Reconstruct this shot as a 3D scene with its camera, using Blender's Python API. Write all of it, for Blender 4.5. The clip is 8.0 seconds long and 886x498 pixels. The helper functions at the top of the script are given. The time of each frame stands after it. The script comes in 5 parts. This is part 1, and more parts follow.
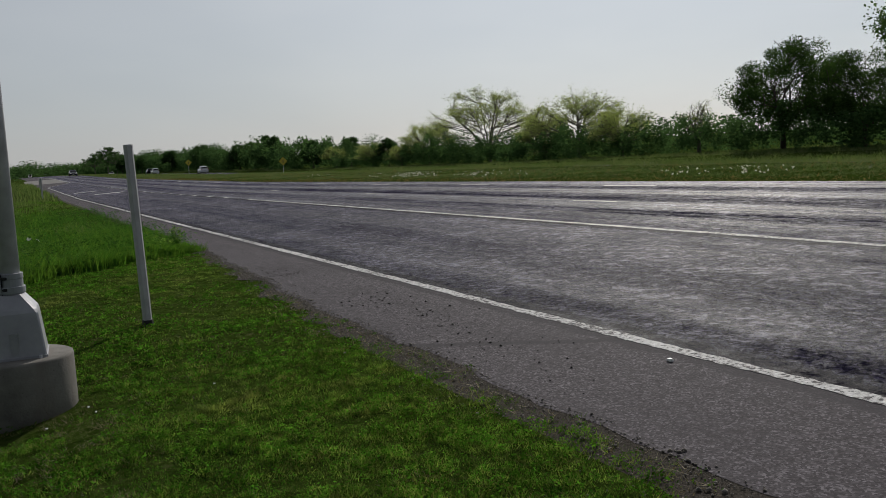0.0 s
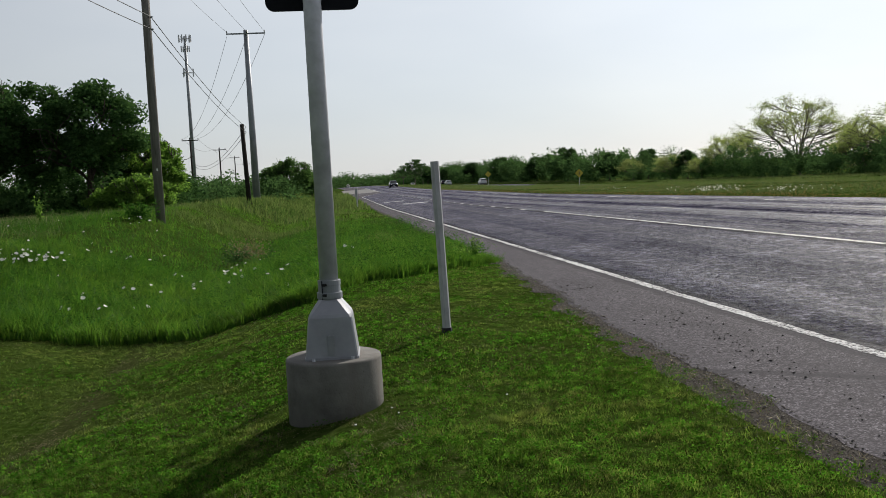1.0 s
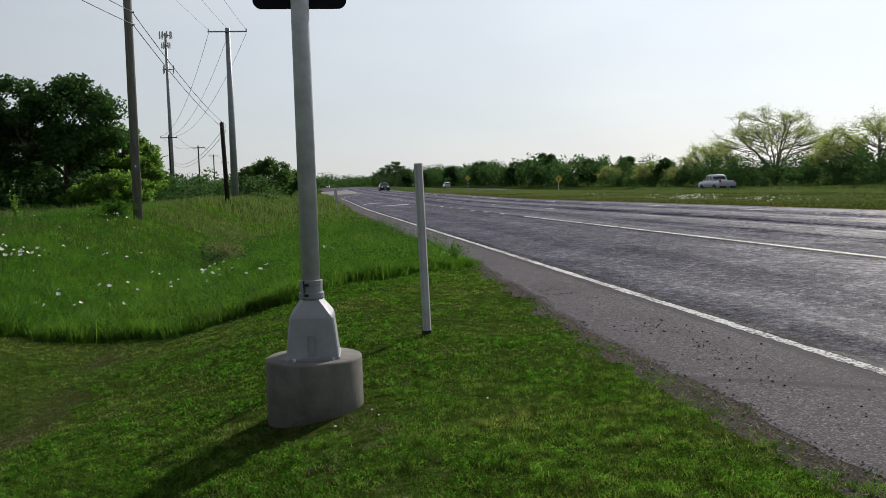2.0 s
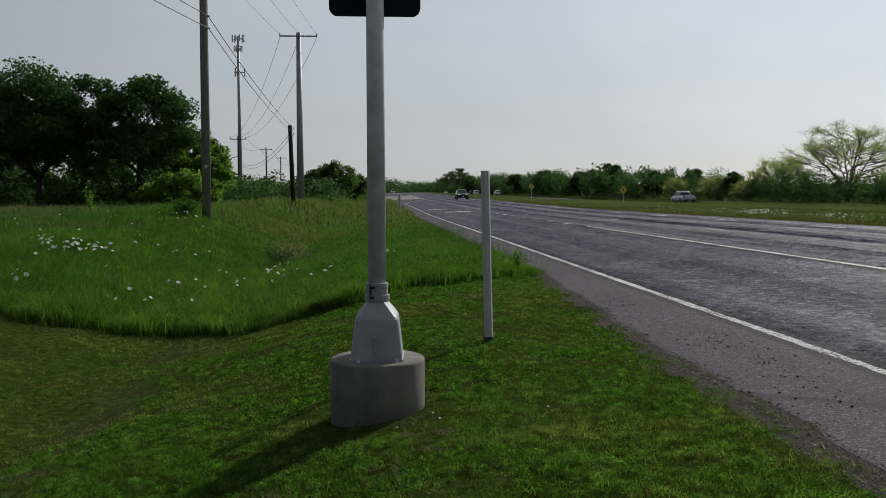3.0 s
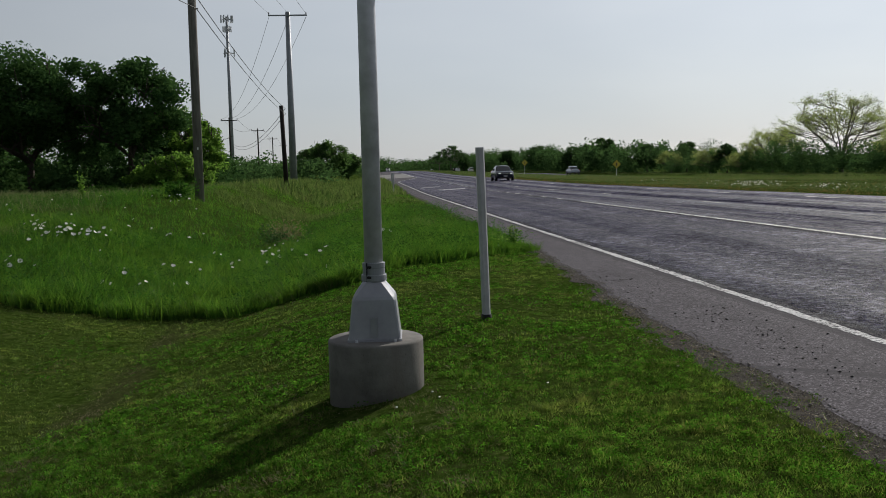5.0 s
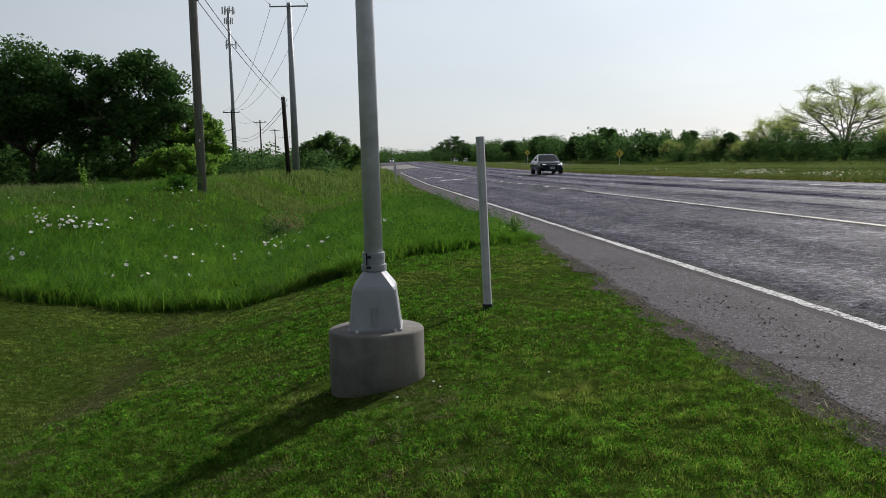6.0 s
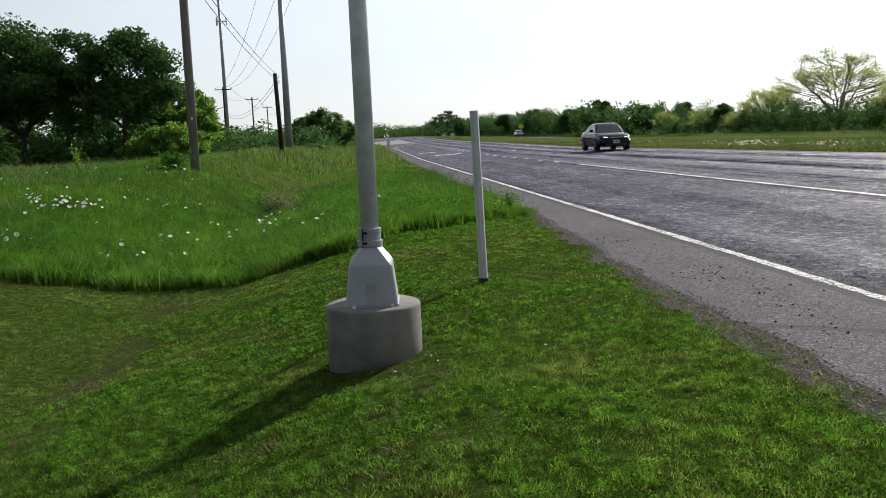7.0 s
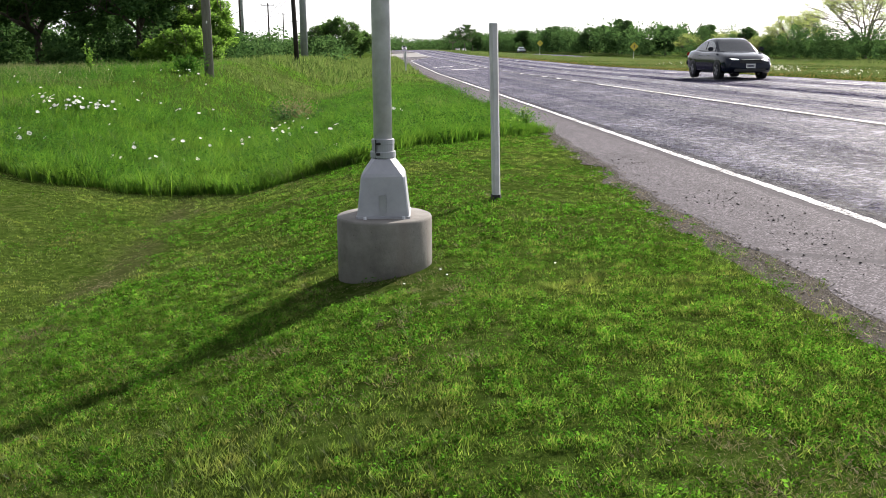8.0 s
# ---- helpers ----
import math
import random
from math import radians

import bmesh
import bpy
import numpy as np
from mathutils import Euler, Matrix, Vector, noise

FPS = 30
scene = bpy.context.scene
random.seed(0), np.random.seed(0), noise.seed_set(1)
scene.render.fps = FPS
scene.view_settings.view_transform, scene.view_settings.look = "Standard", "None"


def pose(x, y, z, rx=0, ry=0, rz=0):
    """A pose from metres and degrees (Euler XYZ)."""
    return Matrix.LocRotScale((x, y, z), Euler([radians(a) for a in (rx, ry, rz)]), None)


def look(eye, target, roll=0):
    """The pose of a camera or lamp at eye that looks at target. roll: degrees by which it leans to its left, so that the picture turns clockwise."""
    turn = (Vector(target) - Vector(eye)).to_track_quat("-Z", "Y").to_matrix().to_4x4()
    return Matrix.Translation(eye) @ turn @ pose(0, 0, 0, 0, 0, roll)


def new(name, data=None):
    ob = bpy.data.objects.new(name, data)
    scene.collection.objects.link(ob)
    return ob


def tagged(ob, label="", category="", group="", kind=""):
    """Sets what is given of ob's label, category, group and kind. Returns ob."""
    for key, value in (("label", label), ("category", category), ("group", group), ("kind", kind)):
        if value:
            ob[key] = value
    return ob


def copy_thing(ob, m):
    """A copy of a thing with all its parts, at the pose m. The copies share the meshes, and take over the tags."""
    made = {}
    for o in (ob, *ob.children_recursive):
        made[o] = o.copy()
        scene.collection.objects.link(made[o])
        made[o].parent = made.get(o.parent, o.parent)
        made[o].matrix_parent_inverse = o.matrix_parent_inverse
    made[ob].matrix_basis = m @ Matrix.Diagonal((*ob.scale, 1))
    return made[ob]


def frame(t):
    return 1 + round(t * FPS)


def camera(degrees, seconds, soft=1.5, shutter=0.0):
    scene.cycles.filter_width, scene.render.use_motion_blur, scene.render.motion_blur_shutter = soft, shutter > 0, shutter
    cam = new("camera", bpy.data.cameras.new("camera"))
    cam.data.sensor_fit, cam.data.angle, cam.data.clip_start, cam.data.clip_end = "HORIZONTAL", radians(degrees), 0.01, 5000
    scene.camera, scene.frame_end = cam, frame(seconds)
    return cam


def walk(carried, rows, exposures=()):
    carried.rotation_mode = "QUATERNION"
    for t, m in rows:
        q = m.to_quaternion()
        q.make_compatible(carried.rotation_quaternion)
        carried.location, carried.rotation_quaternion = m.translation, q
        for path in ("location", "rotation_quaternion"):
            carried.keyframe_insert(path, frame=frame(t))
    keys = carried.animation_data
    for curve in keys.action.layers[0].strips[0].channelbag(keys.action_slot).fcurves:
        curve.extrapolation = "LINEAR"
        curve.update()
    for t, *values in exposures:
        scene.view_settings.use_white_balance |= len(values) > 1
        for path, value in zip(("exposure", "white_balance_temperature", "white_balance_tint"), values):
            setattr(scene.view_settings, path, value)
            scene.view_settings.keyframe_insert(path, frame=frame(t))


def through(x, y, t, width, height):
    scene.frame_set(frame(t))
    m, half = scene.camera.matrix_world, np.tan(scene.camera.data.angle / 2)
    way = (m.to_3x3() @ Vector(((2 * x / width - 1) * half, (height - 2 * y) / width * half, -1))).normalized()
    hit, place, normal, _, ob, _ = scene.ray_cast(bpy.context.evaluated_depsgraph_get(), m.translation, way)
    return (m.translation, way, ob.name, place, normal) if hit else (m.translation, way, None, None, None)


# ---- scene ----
cam = camera(51.1, 8.0, soft=0.8)
walk(cam, [
    (0.0, pose(0.055, 0.007, 1.372, 83.602, 2.928, -24.956)),
    (0.2, pose(0.095, 0.041, 1.390, 83.455, 1.681, -18.336)),
    (0.3, pose(0.102, 0.059, 1.396, 82.363, 1.654, -16.651)),
    (0.5, pose(0.091, 0.043, 1.428, 85.201, 2.436, -12.446)),
    (1.0, pose(0.045, -0.013, 1.411, 85.252, 2.891, -6.849)),
    (1.2, pose(0.034, 0.049, 1.412, 86.922, 1.686, -9.379)),
    (2.3, pose(0.007, -0.015, 1.405, 85.055, 1.735, -7.328)),
    (2.5, pose(0.000, -0.027, 1.411, 86.303, 1.744, -6.664)),
    (3.0, pose(-0.019, -0.048, 1.407, 85.887, 0.155, -4.197)),
    (3.5, pose(-0.030, -0.036, 1.408, 85.970, 0.099, -4.867)),
    (4.0, pose(-0.009, -0.011, 1.411, 84.201, 0.564, -5.705)),
    (4.5, pose(-0.018, -0.019, 1.409, 86.201, 0.720, -5.700)),
    (4.7, pose(-0.030, -0.006, 1.407, 84.421, 0.818, -4.893)),
    (5.8, pose(-0.015, -0.004, 1.400, 84.962, 1.805, -4.711)),
    (6.0, pose(-0.008, 0.011, 1.396, 83.936, 1.617, -4.469)),
    (6.5, pose(-0.005, 0.030, 1.399, 82.625, 1.813, -4.984)),
    (7.0, pose(-0.015, -0.003, 1.395, 82.387, 2.369, -4.880)),
    (7.3, pose(-0.027, 0.022, 1.387, 81.347, 2.022, -2.796)),
    (7.5, pose(-0.028, 0.014, 1.385, 80.687, 0.901, 0.826)),
    (7.7, pose(-0.031, 0.042, 1.373, 80.194, 0.247, 0.586)),
    (8.0, pose(-0.017, 0.025, 1.376, 77.246, 0.282, -3.802)),
], exposures=[(0.0, -0.52, 6500, 10), (0.5, 0.25, 6500, 10), (1.0, 0.12, 6500, 10), (1.2, 0.12, 6500, 10), (2.3, 0.08, 6450, 10), (3.0, -0.32, 6400, 10),
              (3.5, -0.27, 6400, 10), (4.0, 0.0, 6400, 10), (4.5, -0.25, 6400, 10), (5.8, 0.0, 6400, 10), (6.5, 0.44, 6450, 10), (7.0, 0.55, 6450, 10),
              (7.5, 1.0, 6550, 12), (8.0, 1.4, 6650, 14)])

# ---- light: a hazy sun ahead to the right of the road ----
SUN_AZ, SUN_EL = radians(41.5), radians(31)
world = bpy.data.worlds.new("sky")
scene.world = world
world.use_nodes = True
wn, wl = world.node_tree.nodes, world.node_tree.links
wn.clear()
sky = wn.new("ShaderNodeTexSky")
sky.sky_type, sky.sun_disc = "NISHITA", False
sky.sun_elevation, sky.sun_rotation = SUN_EL, SUN_AZ
sky.dust_density, sky.air_density, sky.ozone_density = 0.4, 1.0, 2.0
sky_bg = wn.new("ShaderNodeBackground")
sky_bg.inputs[1].default_value = 0.016
wl.new(sky.outputs[0], sky_bg.inputs[0])
veil_bg = wn.new("ShaderNodeBackground")          # thin high cloud
tc = wn.new("ShaderNodeTexCoord")
cl = wn.new("ShaderNodeTexNoise")
cl.inputs["Scale"].default_value, cl.inputs["Detail"].default_value = 2.2, 4
cmap = wn.new("ShaderNodeMapping")
cmap.inputs["Scale"].default_value = (1, 1, 3.5)
wl.new(tc.outputs["Generated"], cmap.inputs[0])
wl.new(cmap.outputs[0], cl.inputs["Vector"])
cr = wn.new("ShaderNodeValToRGB")
cr.color_ramp.elements[0].position, cr.color_ramp.elements[0].color = 0.3, (0.79, 0.84, 0.905, 1)
cr.color_ramp.elements[1].position, cr.color_ramp.elements[1].color = 0.75, (0.935, 0.967, 1.0, 1)
wl.new(cl.outputs[0], cr.inputs[0])
wl.new(cr.outputs[0], veil_bg.inputs[0])
to_sun = Vector((math.sin(SUN_AZ) * math.cos(SUN_EL), math.cos(SUN_AZ) * math.cos(SUN_EL), math.sin(SUN_EL)))
near = wn.new("ShaderNodeVectorMath")              # the veil is brightest round the sun
near.operation = "DOT_PRODUCT"
near.inputs[1].default_value = to_sun
wl.new(tc.outputs["Generated"], near.inputs[0])
span = wn.new("ShaderNodeMapRange")
span.inputs["From Min"].default_value, span.inputs["From Max"].default_value = -1.0, 1.0
wl.new(near.outputs["Value"], span.inputs["Value"])
halo = wn.new("ShaderNodeValToRGB")
for p in (0.72, 0.9):
    halo.color_ramp.elements.new(p)
for e, (p, q) in zip(halo.color_ramp.elements, ((0.0, 0.1), (0.72, 0.45), (0.9, 0.68), (1.0, 1.0))):
    e.position, e.color = p, (q, q, q, 1)
wl.new(span.outputs[0], halo.inputs[0])
high = wn.new("ShaderNodeSeparateXYZ")              # the haze thins towards the zenith: unseen sky, dimmed so that shadows deepen
wl.new(tc.outputs["Generated"], high.inputs[0])
thin = wn.new("ShaderNodeMapRange")
for k, v in zip(("From Min", "From Max", "To Min", "To Max"), (0.3, 1.0, 1.0, 0.45)):
    thin.inputs[k].default_value = v
wl.new(high.outputs[2], thin.inputs["Value"])
both = wn.new("ShaderNodeMath")
both.operation = "MULTIPLY"
wl.new(halo.outputs[0], both.inputs[0])
wl.new(thin.outputs[0], both.inputs[1])
wl.new(both.outputs[0], veil_bg.inputs[1])
add = wn.new("ShaderNodeAddShader")
wout = wn.new("ShaderNodeOutputWorld")
wl.new(sky_bg.outputs[0], add.inputs[0])
wl.new(veil_bg.outputs[0], add.inputs[1])
wl.new(add.outputs[0], wout.inputs[0])
sun = new("sun", bpy.data.lights.new("sun", "SUN"))
sun.data.energy, sun.data.angle, sun.data.color = 4.3, radians(0.8), (1.0, 0.95, 0.87)
sun.matrix_world = look(to_sun * 100, (0, 0, 0))

# ---- materials ----


class Nodes:
    """A small node-graph builder for one material."""

    def __init__(self, name):
        self.mat = bpy.data.materials.new(name)
        self.mat.use_nodes = True
        self.tree = self.mat.node_tree
        self.tree.nodes.clear()
        self.out = self.tree.nodes.new("ShaderNodeOutputMaterial")

    def node(self, kind, **values):
        n = self.tree.nodes.new(kind)
        for k, v in values.items():
            key = k.replace("_", " ")
            if key in n.inputs:
                self.put(v, n.inputs[key])
        return n

    def put(self, v, socket):
        if isinstance(v, bpy.types.NodeSocket):
            self.tree.links.new(v, socket)
        elif socket.type == "RGBA" and len(v) == 3:
            socket.default_value = (*v, 1)
        else:
            socket.default_value = v

    def coords(self, scale=(1, 1, 1), which="Object"):
        c = self.tree.nodes.new("ShaderNodeTexCoord")
        m = self.node("ShaderNodeMapping", Scale=scale)
        self.tree.links.new(c.outputs[which], m.inputs[0])
        return m.outputs[0]

    def noise(self, scale, detail=3, rough=0.55, vec=None, dist=0.0):
        n = self.node("ShaderNodeTexNoise", Scale=scale, Detail=detail, Roughness=rough, Distortion=dist)
        if vec is not None:
            self.tree.links.new(vec, n.inputs["Vector"])
        return n.outputs["Fac"]

    def ramp(self, fac, stops):
        r = self.tree.nodes.new("ShaderNodeValToRGB")
        e = r.color_ramp.elements
        while len(e) < len(stops):
            e.new(0.5)
        for k, (p, c) in zip(e, stops):
            k.position = p
            k.color = (c, c, c, 1) if isinstance(c, (int, float)) else (*c, 1)
        self.tree.links.new(fac, r.inputs[0])
        return r.outputs[0]

    def mix(self, fac, a, b, mode="MIX"):
        m = self.tree.nodes.new("ShaderNodeMix")
        m.data_type, m.blend_type = "RGBA", mode
        self.put(fac, m.inputs[0])
        self.put(a, m.inputs[6])
        self.put(b, m.inputs[7])
        return m.outputs[2]

    def math(self, op, a, b=0.5):
        m = self.tree.nodes.new("ShaderNodeMath")
        m.operation = op
        self.put(a, m.inputs[0])
        self.put(b, m.inputs[1])
        return m.outputs[0]

    def axis(self, vec, i):
        s = self.node("ShaderNodeSeparateXYZ", Vector=vec)
        return s.outputs[i]

    def bump(self, height, strength=0.3, distance=0.01, normal=None):
        b = self.node("ShaderNodeBump", Height=height, Strength=strength, Distance=distance)
        if normal is not None:
            self.tree.links.new(normal, b.inputs["Normal"])
        return b.outputs[0]

    def island(self):
        return self.tree.nodes.new("ShaderNodeNewGeometry").outputs["Random Per Island"]

    def surface(self, color, rough=0.6, metal=0.0, normal=None, spec=0.5, emit=None, power=0.0, coat=0.0):
        p = self.node("ShaderNodeBsdfPrincipled", Base_Color=color, Roughness=rough, Metallic=metal)
        self.put(spec, p.inputs["Specular IOR Level"])
        p.inputs["Coat Weight"].default_value = coat
        if normal is not None:
            self.tree.links.new(normal, p.inputs["Normal"])
        if emit is not None:
            self.put(emit, p.inputs["Emission Color"])
            p.inputs["Emission Strength"].default_value = power
        self.tree.links.new(p.outputs[0], self.out.inputs[0])
        return self.mat

    def leafy(self, color, through=0.4, gloss=0.12, rough=0.45, glow=None):
        d = self.node("ShaderNodeBsdfDiffuse", Color=color)
        t = self.node("ShaderNodeBsdfTranslucent", Color=glow if glow is not None else color)
        g = self.node("ShaderNodeBsdfGlossy", Color=(0.6, 0.6, 0.55), Roughness=rough)
        m = self.node("ShaderNodeMixShader", Fac=through)
        self.tree.links.new(d.outputs[0], m.inputs[1])
        self.tree.links.new(t.outputs[0], m.inputs[2])
        m2 = self.node("ShaderNodeMixShader", Fac=gloss)
        self.tree.links.new(m.outputs[0], m2.inputs[1])
        self.tree.links.new(g.outputs[0], m2.inputs[2])
        self.tree.links.new(m2.outputs[0], self.out.inputs[0])
        return self.mat


def leaf_material(name, dark, mid, light, through=0.4, gloss=0.05, boost=1.5, patch=0.35, fine=0.0, dry=None):
    n = Nodes(name)
    v = n.coords()
    c = n.ramp(n.island(), [(0.0, dark), (0.5, mid), (1.0, light)])
    big = n.noise(patch, 3, 0.6, v)
    c = n.mix(n.ramp(big, [(0.35, 0.0), (0.65, 0.5)]), c, light)
    if dry is not None:
        c = n.mix(n.ramp(n.noise(patch * 2.7, 4, 0.7, v), [(0.5, 0.0), (0.68, 0.6)]), c, dry)
    if fine:
        # strongest on turf: tuft tone, and the shade between clumps put into the colour
        tone = [(0.37, 0.36), (0.5, 0.9), (0.63, 1.75)] if fine > 5 else [(0.36, 0.6), (0.5, 0.95), (0.64, 1.35)]
        c = n.mix(1.0, c, n.ramp(n.noise(fine, 3, 0.7, v), tone), "MULTIPLY")
    bright = n.mix(1.0, c, (boost, boost, boost * 0.8), "MULTIPLY")
    return n.leafy(c, through, gloss, 0.5, bright)


def plain(name, color, rough=0.5, metal=0.0, vary=0.15, scale=8.0, bump=0.0, spec=0.5, coat=0.0):
    n = Nodes(name)
    v = n.coords()
    f = n.noise(scale, 4, 0.6, v)
    lo = tuple(x * (1 - vary) for x in color)
    hi = tuple(min(1, x * (1 + vary)) for x in color)
    c = n.ramp(f, [(0.3, lo), (0.7, hi)])
    r = n.ramp(n.noise(scale * 3, 3, 0.6, v), [(0.3, max(0.02, rough - 0.08)), (0.7, min(1, rough + 0.08))])
    nm = n.bump(n.noise(scale * 12, 2, 0.6, v), bump, 0.004) if bump else None
    return n.surface(c, r, metal, nm, spec, coat=coat)


def make_ground():
    n = Nodes("soil_and_turf")
    v = n.coords()
    big = n.noise(0.7, 5, 0.65, v)
    fine = n.noise(14, 5, 0.7, v)
    tiny = n.noise(90, 3, 0.7, v)
    turf = n.ramp(fine, [(0.32, (0.015, 0.026, 0.005)), (0.52, (0.038, 0.064, 0.011)), (0.72, (0.076, 0.104, 0.025))])
    soil = n.ramp(tiny, [(0.3, (0.028, 0.023, 0.012)), (0.7, (0.1, 0.083, 0.05))])
    c = n.mix(n.ramp(n.math("ADD", n.math("MULTIPLY", big, 0.6), n.math("MULTIPLY", fine, 0.4)), [(0.54, 0.0), (0.68, 0.55)]), turf, soil)
    x, y = n.axis(v, 0), n.axis(v, 1)
    foot = n.math("ABSOLUTE", n.math("ADD", n.math("ADD", x, 2.08), n.math("MULTIPLY", y, 0.035)), 0)
    foot = n.math("ADD", foot, n.math("MULTIPLY", n.math("ADD", big, -0.5), 0.8))
    c = n.mix(n.ramp(foot, [(0.06, 0.35), (0.3, 0.0)]), c, soil)
    return n.surface(c, 0.95, 0, n.bump(n.math("ADD", fine, tiny), 0.8, 0.03), 0.0)


def line_stain(n, v, at, half, reach):
    """A ragged band along the road round the line x = at: 1 on it, fading to 0."""
    rag = n.noise(1.0, 5, 0.7, n.coords((6, 2.2, 1)))
    off = n.math("ABSOLUTE", n.math("ADD", n.axis(v, 0), -at), 0)
    edge = n.math("ADD", n.math("MULTIPLY", off, 1.0 / half), n.math("MULTIPLY", n.math("ADD", rag, -0.5), 3.0))
    return n.ramp(n.math("MULTIPLY", edge, 0.5), [(0.25, reach), (0.6, 0.0)])


def make_asphalt():
    n = Nodes("worn_asphalt")
    v = n.coords()
    x = n.axis(v, 0)
    chips = n.node("ShaderNodeTexVoronoi", Scale=48.0)
    n.tree.links.new(v, chips.inputs["Vector"])
    chip = n.ramp(chips.outputs["Color"], [(0.1, 0.0), (0.9, 1.0)])
    coarse = n.noise(11, 6, 0.8, v)
    fleck = n.noise(9, 9, 0.84, n.coords((1, 0.8, 1)))
    blotch = n.noise(1.0, 6, 0.72, n.coords((0.8, 0.45, 1)), 1.2)
    patch = n.noise(1.0, 5, 0.65, n.coords((1.1, 0.13, 1)), 0.8)
    streak = n.noise(1.0, 4, 0.65, n.coords((2.6, 0.025, 1)), 0.3)
    # polished strips and dark oily strips along the lanes
    wave = n.math("SINE", n.math("MULTIPLY", n.math("ADD", x, -4.0), 3.42), 0)
    through = n.ramp(n.math("MULTIPLY", x, 0.05), [(0.37, 0.2), (0.40, 1.0)])
    calm = n.ramp(n.math("MULTIPLY", x, 0.05), [(0.37, 0.4), (0.40, 1.0)])
    band = n.math("ADD", n.math("MULTIPLY", n.math("MULTIPLY", wave, 0.12), through), n.math("ADD", n.math("MULTIPLY", n.math("ADD", streak, -0.5), calm), 0.5))
    c = n.ramp(chip, [(0.0, (0.008148, 0.007299, 0.01615)), (0.6, (0.02496, 0.02229, 0.0497)), (1.0, (0.08148, 0.07395, 0.1491))])
    c = n.mix(n.ramp(band, [(0.4, 0.0), (0.75, 0.6)]), c, (0.04278, 0.03794, 0.07207))
    c = n.mix(n.ramp(patch, [(0.45, 0.0), (0.65, 0.35)]), c, (0.01935, 0.01681, 0.03231))
    # pale chip flecks, which also put the chips' sparkle into the colour
    c = n.mix(n.ramp(n.math("ADD", fleck, n.math("MULTIPLY", n.math("ADD", blotch, -0.5), 0.3)), [(0.53, 0.0), (0.6, 0.75)]), c, (0.1426, 0.1325, 0.246))
    c = n.mix(line_stain(n, v, 3.72, 0.13, 0.8), c, (0.01222, 0.01056, 0.01802))
    c = n.mix(line_stain(n, v, 7.62, 0.14, 0.8), c, (0.01222, 0.01056, 0.01802))
    gloss = n.ramp(n.math("ADD", n.math("MULTIPLY", band, 0.5), n.math("ADD", n.math("MULTIPLY", fleck, 0.62), n.math("MULTIPLY", n.math("ADD", blotch, -0.5), 0.3))), [(0.46, 0.0), (0.57, 0.1), (0.72, 0.5)])
    r = n.ramp(n.math("ADD", n.math("MULTIPLY", band, 0.7), n.math("MULTIPLY", coarse, 0.35)), [(0.25, 0.75), (0.75, 0.5)])
    nm = n.bump(n.math("ADD", chip, n.math("MULTIPLY", n.math("ADD", coarse, fleck), 3.5)), 0.95, 0.027)
    return n.surface(c, r, 0, nm, gloss)


def make_shoulder():
    n = Nodes("weathered_shoulder_asphalt")
    v = n.coords()
    chips = n.node("ShaderNodeTexVoronoi", Scale=95.0)
    n.tree.links.new(v, chips.inputs["Vector"])
    chip = n.ramp(chips.outputs["Color"], [(0.1, 0.0), (0.9, 1.0)])
    c = n.ramp(chip, [(0.0, (0.02634, 0.02299, 0.0278)), (0.6, (0.07093, 0.06198, 0.07194)), (1.0, (0.1824, 0.167, 0.1875))])
    stain = n.noise(1.0, 5, 0.65, n.coords((1.5, 0.5, 1)))
    c = n.mix(n.ramp(stain, [(0.45, 0.0), (0.66, 0.5)]), c, (0.04256, 0.03699, 0.04469))
    c = n.mix(n.ramp(n.noise(24, 7, 0.8, v), [(0.4, 0.75), (0.52, 0.0)]), c, (0.0304, 0.02599, 0.03052))
    # a dusty joint that runs slantwise over the shoulder, and the dark rim beside the line
    wob = n.math("MULTIPLY", n.math("ADD", n.noise(3, 4, 0.6, v), -0.5), 0.1)
    slant = n.math("ADD", n.math("MULTIPLY", n.math("ADD", n.axis(v, 0), -2.5), 0.85), n.math("ADD", n.axis(v, 1), -5.82))
    c = n.mix(n.ramp(n.math("ABSOLUTE", n.math("ADD", slant, wob), 0), [(0.04, 0.8), (0.1, 0.0)]), c, (0.03242, 0.02899, 0.03488))
    c = n.mix(line_stain(n, v, 3.54, 0.08, 0.75), c, (0.0304, 0.02699, 0.03379))
    nm = n.bump(n.math("ADD", chip, n.noise(20, 4, 0.7, v)), 0.5, 0.005)
    return n.surface(c, 0.85, 0, nm, 0.1)


def make_paint():
    n = Nodes("worn_white_road_paint")
    v = n.coords()
    wear = n.noise(28, 5, 0.75, v)
    long = n.noise(1.2, 3, 0.6, v)
    f = n.math("ADD", n.math("MULTIPLY", wear, 0.75), n.math("MULTIPLY", long, 0.3))
    c = n.ramp(f, [(0.455, (0.045, 0.041, 0.045)), (0.515, (0.4, 0.4, 0.405)), (0.68, (0.72, 0.72, 0.72))])
    return n.surface(c, 0.75, 0, n.bump(wear, 0.6, 0.008), 0.15)


